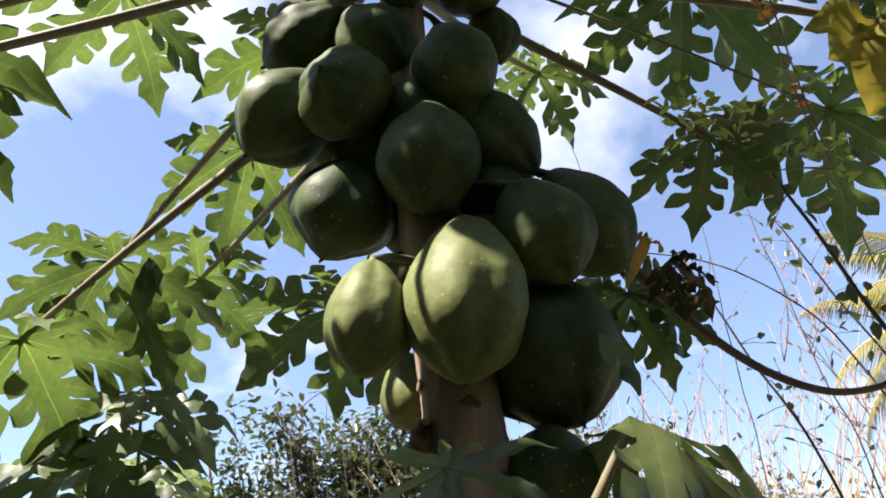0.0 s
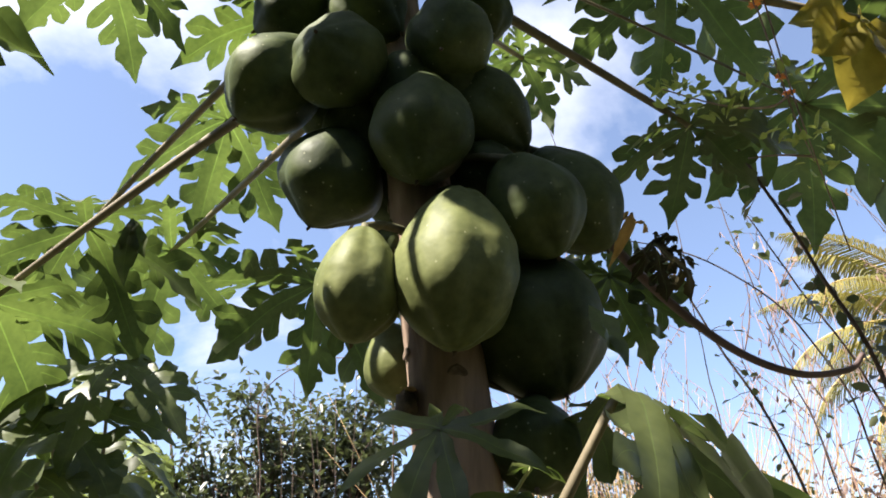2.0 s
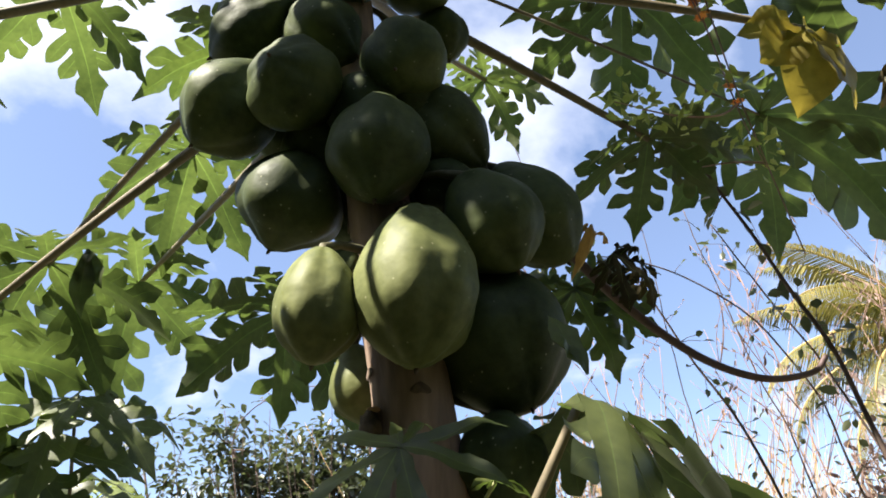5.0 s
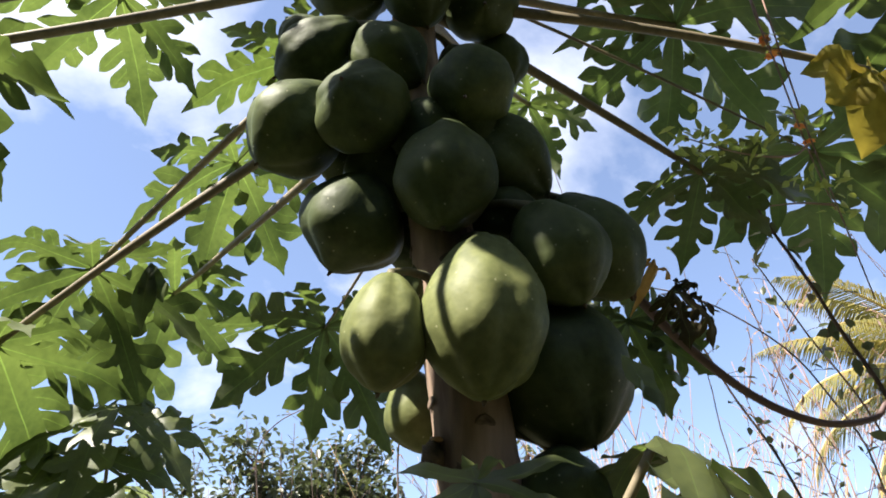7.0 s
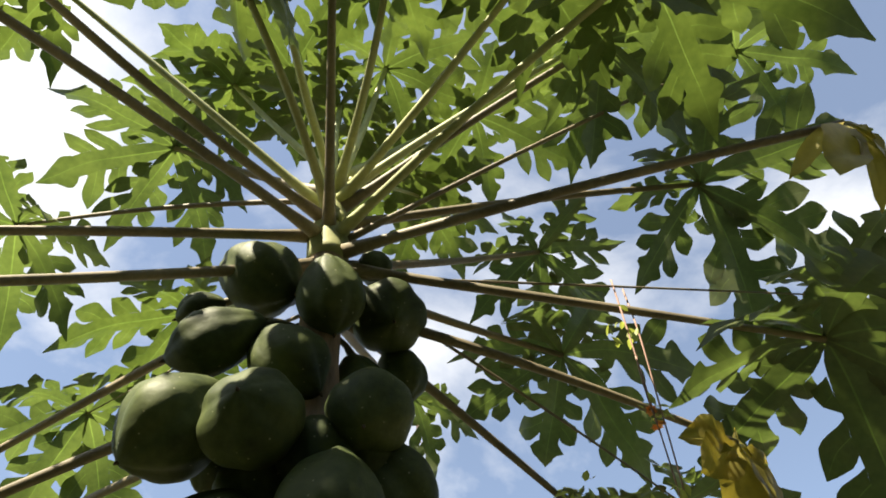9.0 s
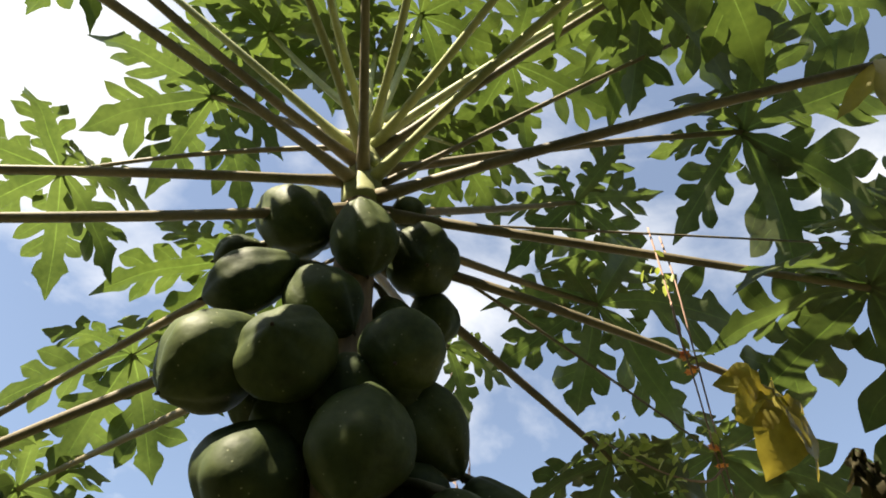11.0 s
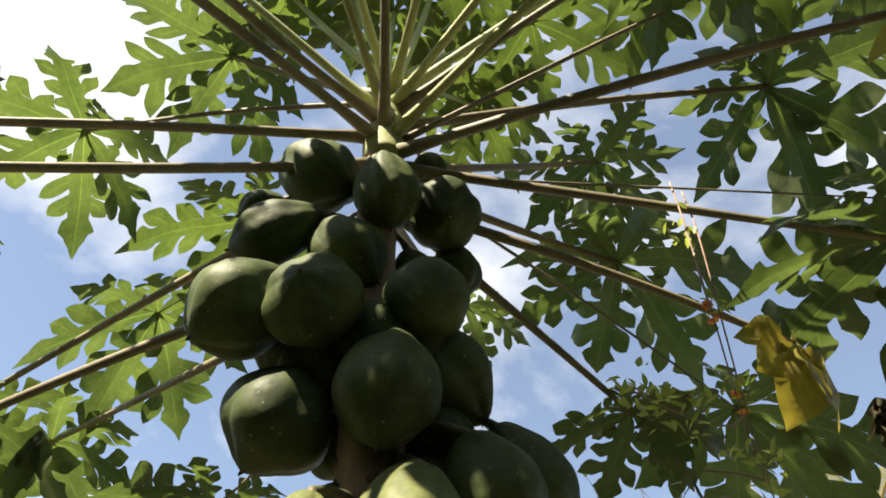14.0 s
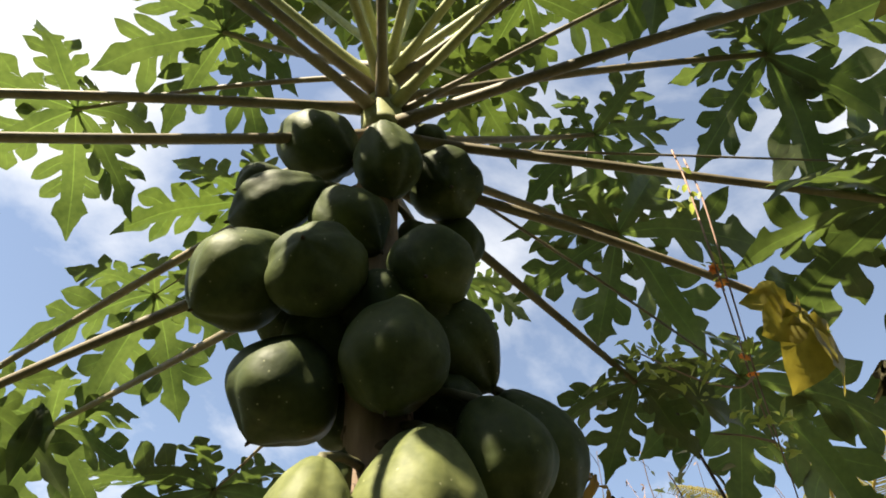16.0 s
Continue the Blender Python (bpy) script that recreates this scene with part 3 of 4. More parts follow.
# ---------------------------------------------------------------- small parts of the tree
def lump(bm, centre, size, seed, stretch=(1, 1, 1), rough=0.25, rows=7, cols=10):
    """A small uneven knob."""
    rings = []
    for i in range(rows + 1):
        a = math.pi * i / rows
        rings.append([])
        for k in range(cols):
            b = k * math.tau / cols
            p = Vector((math.sin(a) * math.cos(b) * stretch[0], math.sin(a) * math.sin(b) * stretch[1], math.cos(a) * stretch[2]))
            rings[-1].append(bm.verts.new(Vector(centre) + p * size * (1 + rough * noise.noise(p * 2 + Vector((seed, 0, 0))))))
    for r0, r1 in zip(rings, rings[1:]):
        for k in range(cols):
            bm.faces.new((r0[k], r1[k], r1[(k + 1) % cols], r0[(k + 1) % cols]))
    bmesh.ops.remove_doubles(bm, verts=bm.verts, dist=size * 1e-3)


CUT = material("cut_stalk", (0.30, 0.19, 0.15), (0.52, 0.36, 0.30), 40, 150, 0.8, 0.3)
BUD = material("flower_bud", (0.16, 0.19, 0.06), (0.34, 0.34, 0.14), 40, 120, 0.6, 0.1)

bm = bmesh.new()
lump(bm, (-0.262, 0.995, 2.965), 0.021, 3, (1.1, 0.7, 1.0))
under(link_mesh("cut_stalk_stub", bm, CUT, label="pale pinkish cut end of a shed leaf stalk"))
bm = bmesh.new()
lump(bm, (-0.212, 1.045, 1.775), 0.017, 5, (1, 1, 1.5), 0.5)
lump(bm, (-0.224, 1.04, 1.756), 0.010, 9, (1, 1, 1.2), 0.6)
stub = under(link_mesh("withered_stub", bm, WITHERED, label="dark withered stub of an old fruit stalk"))
bm = bmesh.new()
lump(bm, (-0.206, 1.04, 1.800), 0.009, 4, (1.2, 1, 0.5), 0.3)
cap = link_mesh("pale_end", bm, STRAW, stub)

rnd = random.Random(21)
for i in range(22):
    z = 3.06 + 0.30 * i / 22
    a = i * 2.4 + 0.4
    c = axis_at(z) + Vector((math.cos(a), math.sin(a), 0)) * rnd.uniform(0.04, 0.062)
    bm = bmesh.new()
    lump(bm, (0, 0, 0), rnd.uniform(0.009, 0.016), i, (1, 1, 1.5), 0.12, 6, 8)
    tube(bm, [Vector((0, 0, -0.005)), Vector((-math.cos(a) * 0.02, -math.sin(a) * 0.02, -0.022)), Vector((-math.cos(a) * 0.045, -math.sin(a) * 0.045, -0.03))], [0.004, 0.0035, 0.004], 6)
    bud = under(link_mesh("flower_bud", bm, BUD))
    bud.matrix_basis = Matrix.Translation(c)

# the bare dead stalk that hangs in a long bow
def bow(points, count):
    """A smooth line through a few guide points."""
    pts = [Vector(p) for p in points]
    ext = [pts[0] * 2 - pts[1]] + pts + [pts[-1] * 2 - pts[-2]]
    out = []
    for i in range(len(pts) - 1):
        a, b, c, d = ext[i:i + 4]
        for j in range(count):
            s = j / count
            out.append(0.5 * ((2 * b) + (c - a) * s + (2 * a - 5 * b + 4 * c - d) * s * s + (3 * b - a - 3 * c + d) * s ** 3))
    return out + [pts[-1]]


bm = bmesh.new()
line = bow(((-0.16, 1.08, 2.22), (0.03, 1.16, 2.22), (0.136, 1.224, 2.165), (0.247, 1.289, 2.053), (0.377, 1.344, 1.951), (0.497, 1.37, 1.900), (0.60, 1.381, 1.905), (0.635, 1.376, 1.935)), 7)
tube(bm, line, [0.0125 - 0.0075 * i / len(line) for i in range(len(line))], 9)
under(link_mesh("dead_leaf_stalk", bm, PETIOLE_DEAD, label="bare purplish-brown dead stalk bowing down"))


LEAF_DEAD = material("leaf_dead_brown", (0.022, 0.020, 0.011), (0.070, 0.058, 0.028), 14, 80, 0.85, 0.5, 0.12, (1.5, 1.4, 0.9), 0.2)


def loose_blade(name, hub, way, up, size, mat, seed, label, droop=0.5, lobes=7, pinnate=True, curl=0.06, spread=150.0):
    bm = bmesh.new()
    blade(bm, size, lobes, seed, droop=droop, pinnate=pinnate, curl=curl, spread=spread)
    ob = under(link_mesh(name, bm, (mat, VEIN if mat is not LEAF_DRY else mat), label=label))
    ob.matrix_basis = Matrix.Translation(hub) @ turn_to(Vector(way), Vector(up))
    return ob


loose_blade("dry_leaf", (0.178, 1.116, 2.128), (0.45, -0.1, -0.7), (0.5, -0.9, 0.2), 0.065, LEAF_DRY, 4, "crumpled yellow-brown dead leaf", 0.9, 6, False, 0.5)
loose_blade("dry_leaf", (0.235, 1.216, 2.125), (0.6, 0.1, -0.6), (0.35, -0.9, 0.2), 0.15, LEAF_DEAD, 8, "shrivelled blackish dead leaf", 0.25, 5, True, 0.25, 70)
loose_blade("hanging_leaf", (-0.715, 1.02, 2.135), (0.12, 0.0, -1.0), (0.3, -0.9, 0.1), 0.13, LEAF_GREEN, 23, "narrow curled green leaf lobe hanging from a stalk", 0.2, 3, False, 0.25, 16)
loose_blade("young_leaf", (0.105, 0.905, 1.775), (-0.25, -0.03, 0.95), (0.75, -0.65, -0.1), 0.11, LEAF_YOUNG, 31, "bright young leaf lit from behind", 0.15, 3, False, 0.12, 14)
loose_blade("dry_leaf", (0.824, 1.108, 2.430), (0.05, 0.0, -1.0), (-0.2, -0.9, 0.2), 0.17, LEAF_DEAD, 41, "dark brown dead leaf tip hanging among yellow lobes", 0.15, 4, False, 0.4, 24)
loose_blade("hanging_leaf", (0.17, 1.36, 2.13), (0.25, 0.1, -0.9), (0.1, -0.9, 0.25), 0.25, LEAF_GREEN, 15, "ragged green leaf hanging down", 0.15, 9, True, 0.12)

# ---------------------------------------------------------------- shrub behind the tree
def oval_leaf(bm, p, way, up, length, width):
    """A small folded oval leaf."""
    x = way.normalized()
    y = up.cross(x)
    if y.length < 1e-3:
        y = Vector((1, 0, 0)).cross(x)
    y.normalize()
    z = x.cross(y)
    mid = [bm.verts.new(p + x * length * s - z * length * 0.12 * s * s) for s in (0.0, 0.45, 1.0)]
    for sg in (-1, 1):
        e = bm.verts.new(p + x * length * 0.32 + y * sg * width * 0.5 + z * width * 0.12)
        g = bm.verts.new(p + x * length * 0.68 + y * sg * width * 0.42 + z * width * 0.06)
        for f in ((mid[0], e, mid[1]), (mid[1], e, g), (mid[1], g, mid[2])):
            bm.faces.new(f if sg > 0 else f[::-1])


def shrub(name, foot, clumps, count, leaf_len, label, seed, mat):
    rnd = random.Random(seed)
    top = tagged(new(name), label, "shrub")
    top.location = foot
    f = Vector(foot)
    bm = bmesh.new()
    ends = []
    for c, r in clumps:
        c = Vector(c) - f
        a = Vector((rnd.uniform(-0.1, 0.1), rnd.uniform(-0.1, 0.1), 0))
        pts = curve_points(a, c, 0.06, 9, 0.2, rnd.randrange(999))
        tube(bm, pts, [0.022 - 0.0019 * i for i in range(9)], 6)
        for _ in range(11):
            d = Vector((rnd.gauss(0, 1), rnd.gauss(0, 1), rnd.gauss(0.2, 0.8))).normalized() * r * rnd.uniform(0.6, 1.1)
            tw = curve_points(pts[rnd.randrange(4, 9)], c + d, -0.03, 6, 0.05, rnd.randrange(999))
            tube(bm, tw, [0.006 - 0.0009 * i for i in range(6)], 5)
            ends += [(tw[i], tw[-1] - tw[0]) for i in range(2, 6)]
    part("branchwork", bm, TWIG, top)
    bm = bmesh.new()
    for _ in range(count):
        p, d = ends[rnd.randrange(len(ends))]
        q = p + Vector((rnd.gauss(0, 1), rnd.gauss(0, 1), rnd.gauss(0, 1))) * 0.055
        way = Vector((rnd.gauss(0, 1), rnd.gauss(0, 1), rnd.gauss(-0.2, 0.7))) + d.normalized() * 0.6
        oval_leaf(bm, q, way, Vector((rnd.gauss(0, 0.5), rnd.gauss(0, 0.5), 1)), leaf_len * rnd.uniform(0.6, 1.2), leaf_len * rnd.uniform(0.35, 0.5))
    tagged(part("foliage", bm, mat, top), kind="stuff")
    return top


def scatter(centre, spread, radius, count, seed):
    rnd = random.Random(seed)
    return [(tuple(centre[i] + rnd.uniform(-1, 1) * spread[i] for i in range(3)), radius * rnd.uniform(0.7, 1.2)) for _ in range(count)]


shrub("leafy_shrub", (-1.4, 4.3, 0), scatter((-1.75, 4.2, 2.17), (0.60, 0.5, 0.40), 0.34, 18, 5) + scatter((-1.12, 4.2, 2.40), (0.20, 0.3, 0.38), 0.25, 6, 6), 12500, 0.062, "dark green shrub with many small glossy leaves", 11, SHRUB_LEAF)
shrub("leafy_shrub", (0.6, 4.8, 0), scatter((0.50, 4.4, 2.22), (0.55, 0.4, 0.33), 0.3, 16, 8), 5200, 0.05, "greyish green shrub among dry stalks", 12, SHRUB_LEAF)
shrub("leafy_shrub", (2.6, 5.0, 0), scatter((2.2, 4.7, 1.92), (1.0, 0.4, 0.32), 0.3, 16, 9), 5200, 0.05, "low dark green shrub under the palm", 13, SHRUB_LEAF)
shrub("withered_shrub", (1.75, 3.1, 0), scatter((1.62, 3.05, 1.86), (0.22, 0.25, 0.26), 0.18, 9, 19), 1100, 0.055, "half-bare brown shrub with withered seed heads", 14, POD)


def young_papaya(foot, height, seed):
    """A smaller papaya plant further off, in full sun."""
    rnd = random.Random(seed)
    top = tagged(new("young_papaya_tree"), "smaller papaya plant with pale sunlit leaves", "tree")
    top.location = foot
    bm = bmesh.new()
    pts = [Vector((0.03 * math.sin(i * 0.5), 0, height * i / 14)) for i in range(15)]
    tube(bm, pts, [0.05 - 0.0018 * i for i in range(15)], 10)
    part("trunk", bm, BARK, top)
    for k in range(11):
        a = k * 2.4
        lift = 0.9 - 0.11 * k
        hub = pts[-1] + Vector((math.cos(a) * math.cos(lift), math.sin(a) * math.cos(lift), math.sin(lift))) * rnd.uniform(0.3, 0.45)
        bm = bmesh.new()
        tube(bm, curve_points(pts[-1] - Vector((0, 0, 0.015 * k)), hub, -0.03, 8), [0.011 - 0.0007 * i for i in range(8)], 7)
        st = part("leaf_stalk", bm, PETIOLE_GREEN, top)
        bm = bmesh.new()
        blade(bm, rnd.uniform(0.24, 0.31), 7, seed + k, droop=0.35)
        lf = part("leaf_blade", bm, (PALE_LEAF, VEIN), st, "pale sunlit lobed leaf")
        out = Vector((math.cos(a), math.sin(a), -0.5))
        lf.matrix_basis = Matrix.Translation(hub) @ turn_to(out, Vector((math.cos(a) * 0.5, math.sin(a) * 0.5, 1)))
    return top


young_papaya((-2.36, 3.8, -0.03), 2.2, 3)


# ---------------------------------------------------------------- dry weeds
def weed_parts(seed, height, branches, pods, stem_mat=DRY):
    rnd = random.Random(seed)
    top = new("dry_weed")
    bm, bp = bmesh.new(), bmesh.new()
    lean = Vector((rnd.uniform(-0.12, 0.12), rnd.uniform(-0.1, 0.1), 1)) * height
    stem = curve_points(Vector((0, 0, 0)), lean, rnd.uniform(-0.02, 0.02), 14, 0.12, seed)
    tube(bm, stem, [0.0046 - 0.00025 * i for i in range(14)], 5)
    for i in range(branches):
        k = rnd.randrange(6, 14)
        a = rnd.uniform(0, 6.28)
        way = Vector((math.cos(a) * 0.6, math.sin(a) * 0.6, rnd.uniform(0.5, 1.2))).normalized() * rnd.uniform(0.15, 0.45) * height / 2.5
        tw = curve_points(stem[k], stem[k] + way, rnd.uniform(-0.03, 0.02), 7, 0.04, rnd.randrange(999))
        tube(bm, tw, [0.0020 - 0.00018 * j for j in range(7)], 4)
        for _ in range(pods):
            p = tw[rnd.randrange(2, 7)]
            d = Vector((rnd.gauss(0, 0.5), rnd.gauss(0, 0.5), rnd.choice((-1, -0.8, 0.6)))).normalized()
            oval_leaf(bp, p, d, Vector((rnd.gauss(0, 1), rnd.gauss(0, 1), 0.2)), rnd.uniform(0.018, 0.04), rnd.uniform(0.006, 0.012))
    part("stem", bm, stem_mat, top)
    tagged(part("seed_head", bp, POD, top), kind="stuff")
    return tagged(top, "tall dry pinkish-tan weed stalk with thin pods", "weed", group="dry weeds behind the tree")


rnd = random.Random(77)
weeds = [weed_parts(100 + i, 2.45, 14, 3) for i in range(6)]
spots = []
for i in range(46):
    x = rnd.uniform(0.25, 2.9)
    y = rnd.uniform(2.5, 4.6)
    spots.append((x, y, rnd.uniform(0.88, 1.18) + (y - 2.5) * 0.10))
for i in range(1):
    spots.append((rnd.uniform(-2.6, -0.35), rnd.uniform(3.4, 4.8), rnd.uniform(1.0, 1.25)))
for i in range(2):
    spots.append((rnd.uniform(-0.75, -0.25), rnd.uniform(2.9, 3.6), rnd.uniform(0.9, 1.05)))
for i, (x, y, s) in enumerate(spots):
    m = Matrix.Translation((x, y, -0.02)) @ Matrix.Rotation(rnd.uniform(0, 6.28), 4, "Z")
    if i < len(weeds):
        weeds[i].matrix_basis = m @ Matrix.Scale(s, 4)
    else:
        w = copy_thing(weeds[i % len(weeds)], m)
        w.scale = (s, s, s)


def straw_clump():
    rnd = random.Random(31)
    bm = bmesh.new()
    for _ in range(1100):
        x, y = rnd.uniform(0.1, 2.6), rnd.uniform(3.5, 4.8)
        h = rnd.uniform(1.65, 2.28) + 0.52 * max(0.0, min(1.0, 1.6 - x)) * rnd.uniform(0.4, 1.0)
        a = Vector((x, y, -0.02))
        b = a + Vector((rnd.gauss(0, 0.24), rnd.gauss(0, 0.2), 1)) * h
        pts = curve_points(a, b, rnd.uniform(-0.03, 0.03), 6, 0.1, rnd.randrange(9999))
        tube(bm, pts, [0.0034 - 0.00045 * i for i in range(6)], 4)
    return tagged(link_mesh("dry_grass", bm, STRAW), "tangle of tall straw-coloured dry grass", "grass", kind="stuff")


straw_clump()


# ---------------------------------------------------------------- thin dark climbing stems with few leaves
def climber(name, points, thick, leaves, seed, label, leaf_len=0.04, mat=TWIG, leaf_mat=SHRUB_LEAF):
    rnd = random.Random(seed)
    top = tagged(new(name), label, "climber")
    top.location = points[0]
    o = Vector(points[0])
    line = [p - o for p in bow(points, 9)]
    line = [p + Vector((noise.noise(p * 6), noise.noise(p * 6 + Vector((9, 0, 0))), 0)) * 0.008 for p in line]
    bm = bmesh.new()
    tube(bm, line, [thick * (1 - 0.6 * i / len(line)) for i in range(len(line))], 6)
    bl = bmesh.new()
    for _ in range(leaves):
        p = line[rnd.randrange(len(line) // 5, len(line))]
        w = Vector((rnd.gauss(0, 1), rnd.gauss(0, 1), rnd.gauss(-0.2, 0.8))).normalized()
        q = p + w * rnd.uniform(0.02, 0.07)
        tube(bm, [p, p.lerp(q, 0.5) + Vector((0, 0, 0.004)), q], [0.0014, 0.0011, 0.0009], 4)
        oval_leaf(bl, q, w, Vector((rnd.gauss(0, 0.6), rnd.gauss(0, 0.6), 1)), leaf_len * rnd.uniform(0.6, 1.2), leaf_len * rnd.uniform(0.4, 0.6))
    part("stem", bm, mat, top)
    if leaves:
        tagged(part("foliage", bl, leaf_mat, top), kind="stuff")
    return top


DARK = "thin dark climbing stem with sparse small leaves"
climber("climbing_stem", ((0.95, 1.75, 0), (0.90, 1.74, 1.2), (0.85, 1.71, 1.75), (0.80, 1.68, 2.05), (0.70, 1.66, 2.35), (0.60, 1.62, 2.62)), 0.0095, 54, 1, DARK, 0.05)
climber("climbing_stem", ((0.80, 2.1, 0), (0.76, 2.1, 1.3), (0.70, 2.05, 1.85), (0.55, 2.0, 2.2), (0.42, 1.95, 2.5)), 0.006, 26, 2, DARK, 0.035)
climber("climbing_stem", ((1.05, 2.2, 0), (1.0, 2.2, 1.6), (0.9, 2.15, 2.2), (0.6, 2.1, 2.52), (0.25, 2.05, 2.62)), 0.0045, 14, 3, DARK, 0.03)
climber("climbing_stem", ((0.92, 2.4, 0), (0.95, 2.4, 1.7), (0.85, 2.35, 2.3), (0.75, 2.3, 2.9)), 0.004, 16, 4, DARK, 0.03)
climber("climbing_stem", ((0.62, 2.3, 0), (0.60, 2.3, 1.6), (0.585, 2.28, 2.3), (0.58, 2.27, 2.85)), 0.003, 8, 5, DARK, 0.025)
climber("climbing_stem", ((-0.50, 2.6, 0), (-0.50, 2.6, 1.5), (-0.51, 2.58, 2.1), (-0.50, 2.55, 2.5)), 0.006, 14, 6, DARK, 0.035)
climber("climbing_stem", ((-1.2, 3.0, 0), (-1.15, 3.0, 1.8), (-1.2, 3.0, 2.4), (-0.9, 2.9, 2.55), (-0.5, 2.8, 2.45)), 0.004, 30, 7, DARK, 0.035)
climber("climbing_stem", ((1.3, 2.5, 0), (1.28, 2.45, 1.5), (1.15, 2.4, 2.1), (0.95, 2.3, 2.5), (0.8, 2.2, 2.75)), 0.006, 40, 8, DARK, 0.045)

rnd = random.Random(404)
for k in range(9):
    x, y = rnd.uniform(-1.05, -0.45), rnd.uniform(2.6, 3.2)
    top_z = rnd.uniform(2.15, 2.6)
    dx = rnd.uniform(-0.18, 0.12)
    climber("climbing_stem", ((x, y, 0), (x + 0.02, y, 1.1), (x + dx * 0.5, y + 0.03, 1.75), (x + dx, y, top_z)), rnd.uniform(0.0022, 0.0042), rnd.choice((4, 8, 22)), 50 + k, "thin reddish-brown upright stem with few leaves", 0.038)

# the flowering vine that hangs beside the crown
vine = tagged(new("flowering_vine"), "pale hanging vine with orange flowers and light green shoots", "vine")
vine.location = (0.42, 0.93, 2.70)
VO = Vector(vine.location)
bm = bmesh.new()
for k, pts in enumerate((((0.47, 1.02, 2.98), (0.42, 0.93, 2.72), (0.44, 0.965, 2.44), (0.47, 1.02, 2.28), (0.50, 1.06, 2.18)),
                         ((0.50, 1.03, 2.96), (0.45, 0.94, 2.70), (0.455, 0.965, 2.45), (0.475, 1.01, 2.28), (0.53, 1.10, 2.02)),
                         ((0.470, 1.01, 2.29), (0.41, 0.97, 2.235), (0.33, 0.955, 2.235), (0.24, 0.965, 2.29)),
                         ((0.50, 1.06, 2.19), (0.45, 1.07, 2.205), (0.40, 1.08, 2.21)),
                         ((0.42, 0.93, 2.62), (0.40, 0.90, 2.50), (0.42, 0.93, 2.42)))):
    line = [p - VO for p in bow(pts, 7)]
    tube(bm, line, [0.0023 - 0.0011 * i / len(line) for i in range(len(line))], 6)
part("stem", bm, DRY, vine)
rnd = random.Random(5)
bm = bmesh.new()
for c, n, s in (((0.25, 0.965, 2.285), 18, 0.022), ((0.295, 0.967, 2.262), 24, 0.026), ((0.33, 0.95, 2.22), 16, 0.026), ((0.46, 1.0, 2.20), 14, 0.022), ((0.50, 1.06, 2.19), 14, 0.03), ((0.428, 0.94, 2.70), 12, 0.018), ((0.44, 0.96, 2.5), 12, 0.018), ((0.46, 1.0, 2.33), 14, 0.02)):
    for _ in range(n):
        p = Vector(c) - VO + Vector((rnd.gauss(0, 1), rnd.gauss(0, 1), rnd.gauss(0, 0.5))) * s
        oval_leaf(bm, p, Vector((rnd.gauss(0, 1), rnd.gauss(0, 1), rnd.gauss(0.5, 0.6))), Vector((rnd.gauss(0, 0.5), rnd.gauss(0, 0.5), 1)), rnd.uniform(0.015, 0.038), rnd.uniform(0.008, 0.014))
tagged(part("young_foliage", bm, LIGHT_SHOOT, vine, "light green young leaves"), kind="stuff")
for k, c in enumerate(((0.435, 0.96, 2.46), (0.445, 0.965, 2.475), (0.428, 0.955, 2.50), (0.47, 1.01, 2.30), (0.462, 1.0, 2.33))):
    bm = bmesh.new()
    for j in range(7):
        a = j * 0.9
        oval_leaf(bm, Vector((0, 0, 0)), Vector((math.cos(a), math.sin(a), 0.5)), Vector((0, 0, 1)), 0.014, 0.010)
    fl = part("flower", bm, FLOWER, vine, "small orange flower")
    fl.matrix_basis = Matrix.Translation(Vector(c) - VO) @ Matrix.Rotation(k * 1.1, 4, "X")


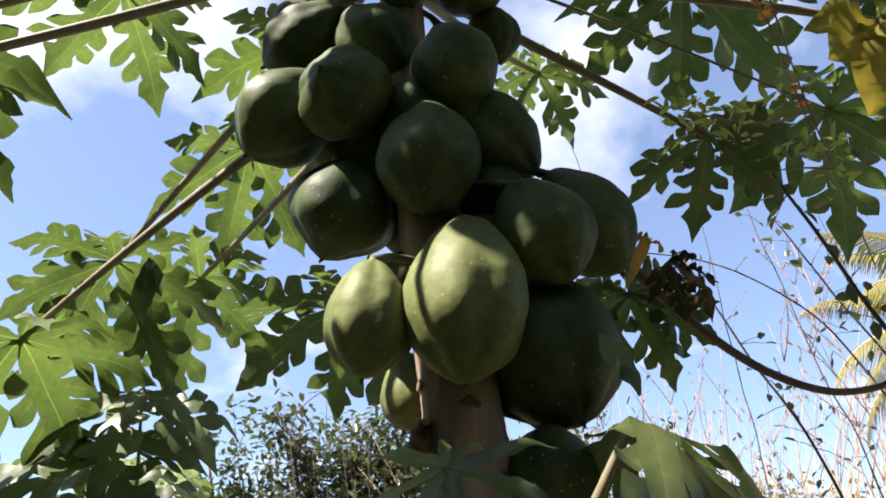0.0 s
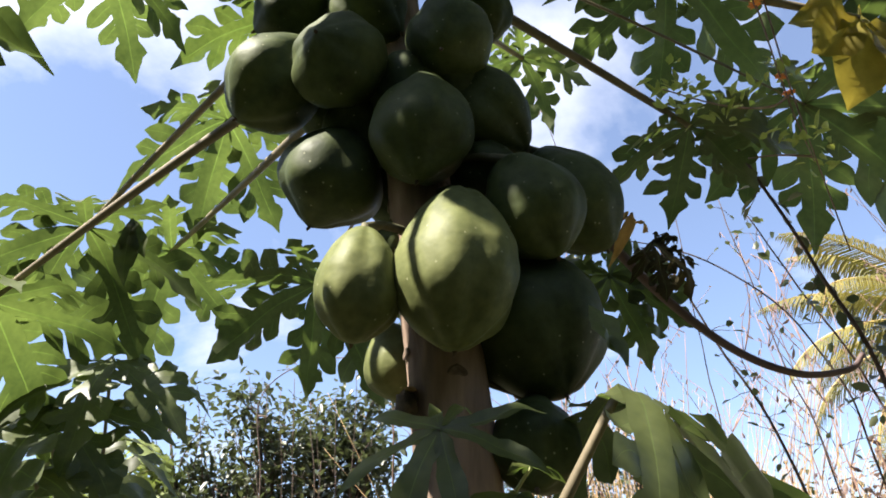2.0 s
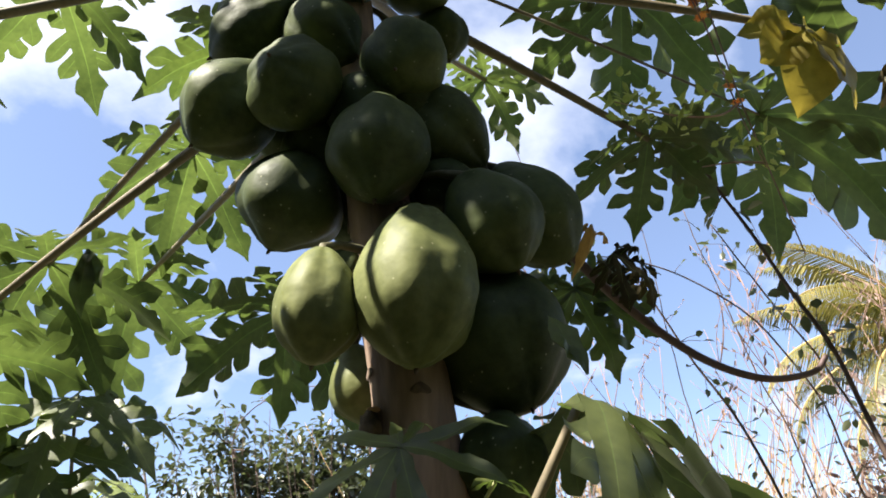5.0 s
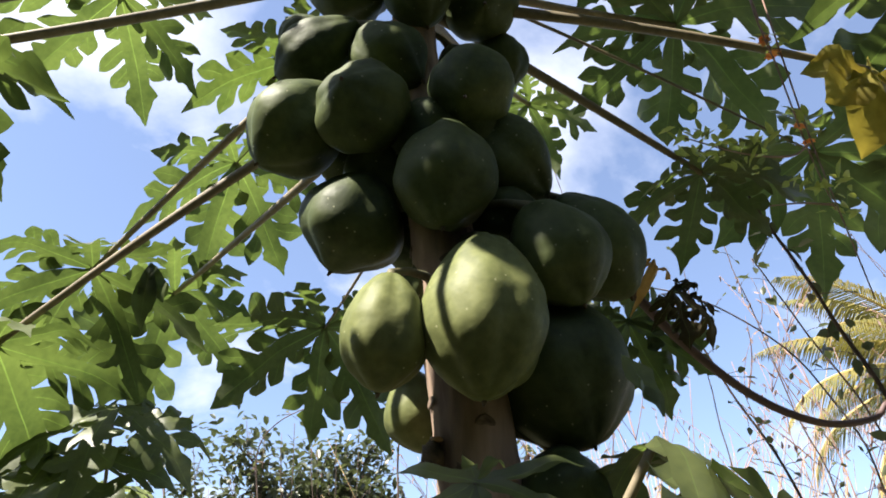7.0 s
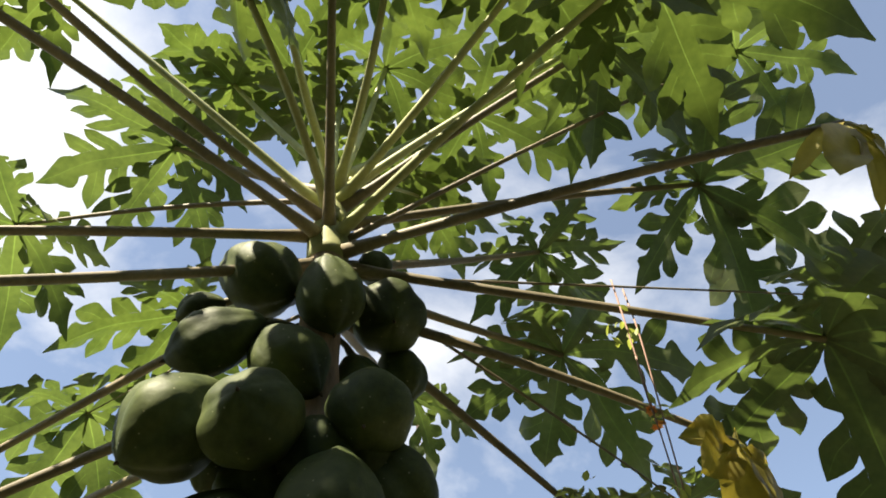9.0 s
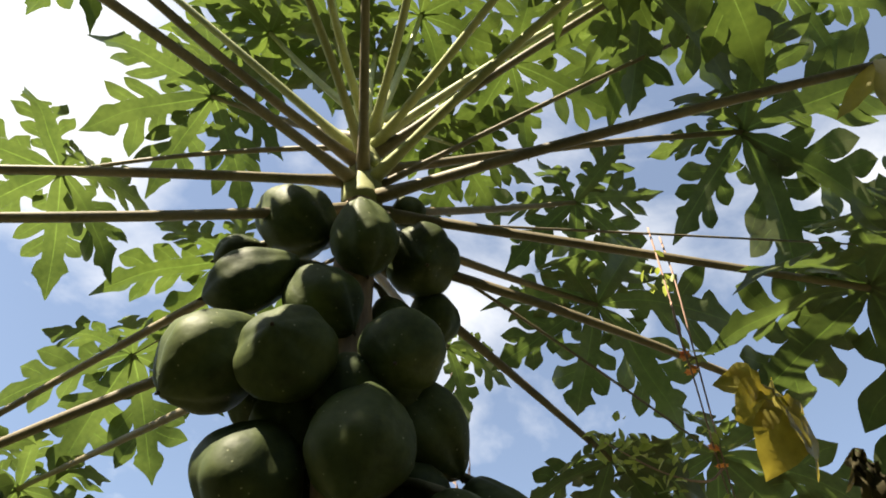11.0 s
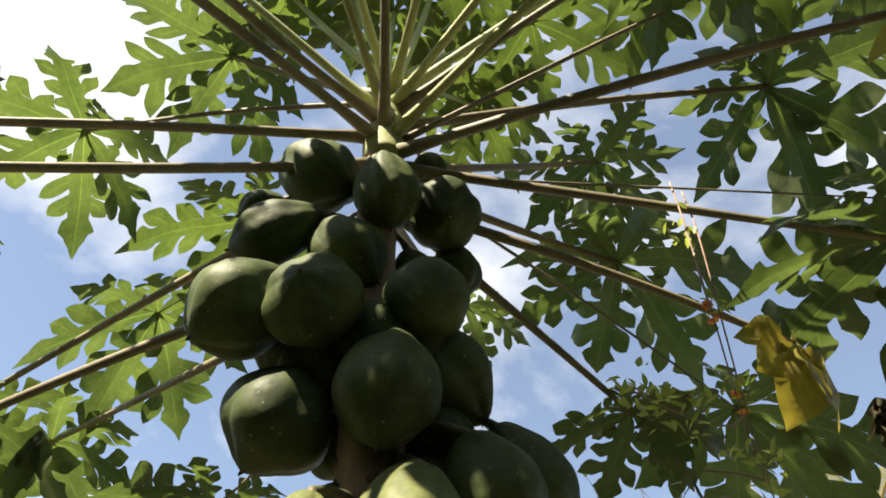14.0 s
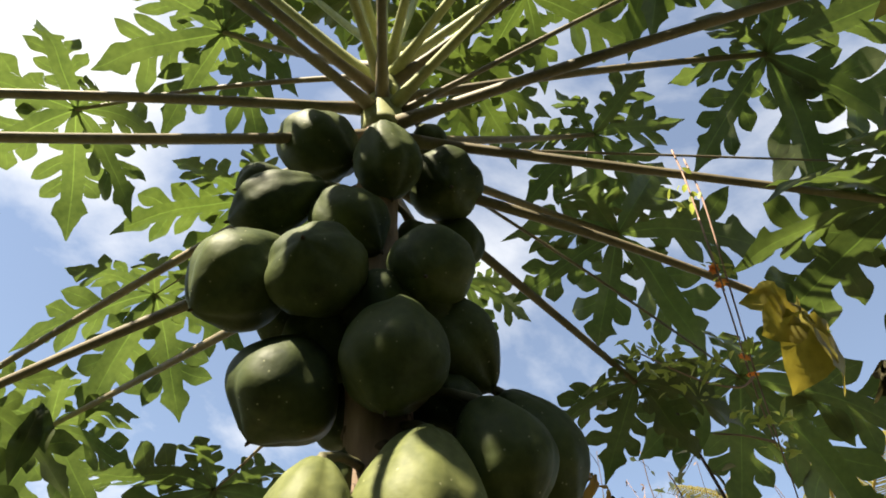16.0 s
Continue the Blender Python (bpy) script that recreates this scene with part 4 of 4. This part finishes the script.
# ---------------------------------------------------------------- coconut palm
def coconut_palm(foot, height, fronds, length, seed):
    rnd = random.Random(seed)
    top = tagged(new("coconut_palm"), "sunlit coconut palm with yellowing drooping fronds", "palm")
    top.location = foot
    bm = bmesh.new()
    pts = [Vector((0.25 * math.sin(i * 0.12), 0, height * i / 20)) for i in range(21)]
    tube(bm, pts, [0.17 - 0.004 * i + 0.012 * (i % 2) for i in range(21)], 14)
    part("trunk", bm, BARK, top)
    crown = pts[-1]
    for k in range(fronds):
        a = k * 2.4 + rnd.uniform(-0.2, 0.2)
        lift = 1.1 - 1.75 * k / fronds
        out = Vector((math.cos(a), math.sin(a), 0))
        rib = []
        for i in range(22):
            s = i / 21
            ang = lift - 1.35 * s * s * (1.0 if lift < 0.6 else 0.7)
            if not rib:
                rib.append(crown + out * 0.1)
            else:
                rib.append(rib[-1] + (out * math.cos(ang) + Vector((0, 0, math.sin(ang)))) * length / 21)
        bm = bmesh.new()
        tube(bm, rib, [0.03 - 0.0012 * i for i in range(22)], 6)
        fr = part("frond", bm, PALM_RIB, top)
        bm = bmesh.new()
        for i in range(3, 22):
            d = (rib[i] - rib[i - 1]).normalized()
            side = d.cross(Vector((0, 0, 1))).normalized()
            for j in range(4):
                p = rib[i - 1].lerp(rib[i], j / 4 + rnd.uniform(-0.05, 0.05))
                for sg in (-1, 1):
                    ll = length * 0.24 * math.sin(math.pi * min(1, (i + 3) / 24.5)) * rnd.uniform(0.8, 1.1) + 0.08
                    q0 = p + (side * sg * 0.75 + d * 0.6 + Vector((0, 0, -0.25))).normalized() * ll * 0.5
                    q1 = q0 + (side * sg * 0.35 + d * 0.45 + Vector((0, 0, -0.85))).normalized() * ll * 0.5
                    w = d * 0.0075
                    v = [bm.verts.new(x) for x in (p - w, p + w, q0 + w * 1.3, q0 - w * 1.3, q1)]
                    bm.faces.new(v[:4])
                    bm.faces.new((v[3], v[2], v[4]))
        tagged(part("leaflet_fan", bm, PALM, fr), kind="stuff")
    for k in range(9):
        bm = bmesh.new()
        lump(bm, (0, 0, 0), 0.1, k, (1, 1, 1.2), 0.08)
        nut = part("coconut", bm, PALM_RIB, top)
        nut.location = crown + Vector((math.cos(k * 0.7) * 0.25, math.sin(k * 0.7) * 0.25, -0.15 - 0.1 * (k % 2)))
    return top


coconut_palm((4.29, 6.70, -0.02), 4.00, 34, 2.0, 4)


# ---------------------------------------------------------------- leaves of the unseen light-blocking hedge, thin grass
def hedge_leaves():
    rnd = random.Random(91)
    faces = list(greenery.data.polygons)
    bm = bmesh.new()
    for _ in range(15000):
        f = faces[rnd.randrange(len(faces))]
        vs = [greenery.data.vertices[i].co for i in f.vertices]
        a, b = rnd.random(), rnd.random()
        p = vs[0].lerp(vs[1], a).lerp(vs[3].lerp(vs[2], a), b)
        way = f.normal * 0.6 + Vector((rnd.gauss(0, 0.6), rnd.gauss(0, 0.6), rnd.gauss(-0.3, 0.5)))
        oval_leaf(bm, p, way, f.normal + Vector((0, 0, 0.6)), rnd.uniform(0.12, 0.24), rnd.uniform(0.06, 0.11))
    tagged(part("foliage", bm, SHRUB_LEAF, greenery), kind="stuff")


def thin_grass():
    rnd = random.Random(92)
    bm = bmesh.new()
    for _ in range(9000):
        r, a = 6.5 * math.sqrt(rnd.random()), rnd.uniform(0, 6.28)
        p = Vector((r * math.cos(a), r * math.sin(a) + 1.5, -0.06))
        h = rnd.uniform(0.10, 0.26)
        side = Vector((rnd.gauss(0, 1), rnd.gauss(0, 1), 0)).normalized() * 0.005
        bend = Vector((rnd.gauss(0, 0.06), rnd.gauss(0, 0.06), h))
        v = [bm.verts.new(q) for q in (p - side, p + side, p + bend * 0.55 + side * 0.7, p + bend * 0.55 - side * 0.7, p + bend + Vector((bend.x, bend.y, -0.01)))]
        bm.faces.new(v[:4])
        bm.faces.new((v[3], v[2], v[4]))
    tagged(link_mesh("grass", bm, GRASS), "thin dry grass on bare soil", "grass", kind="stuff")


hedge_leaves()
thin_grass()
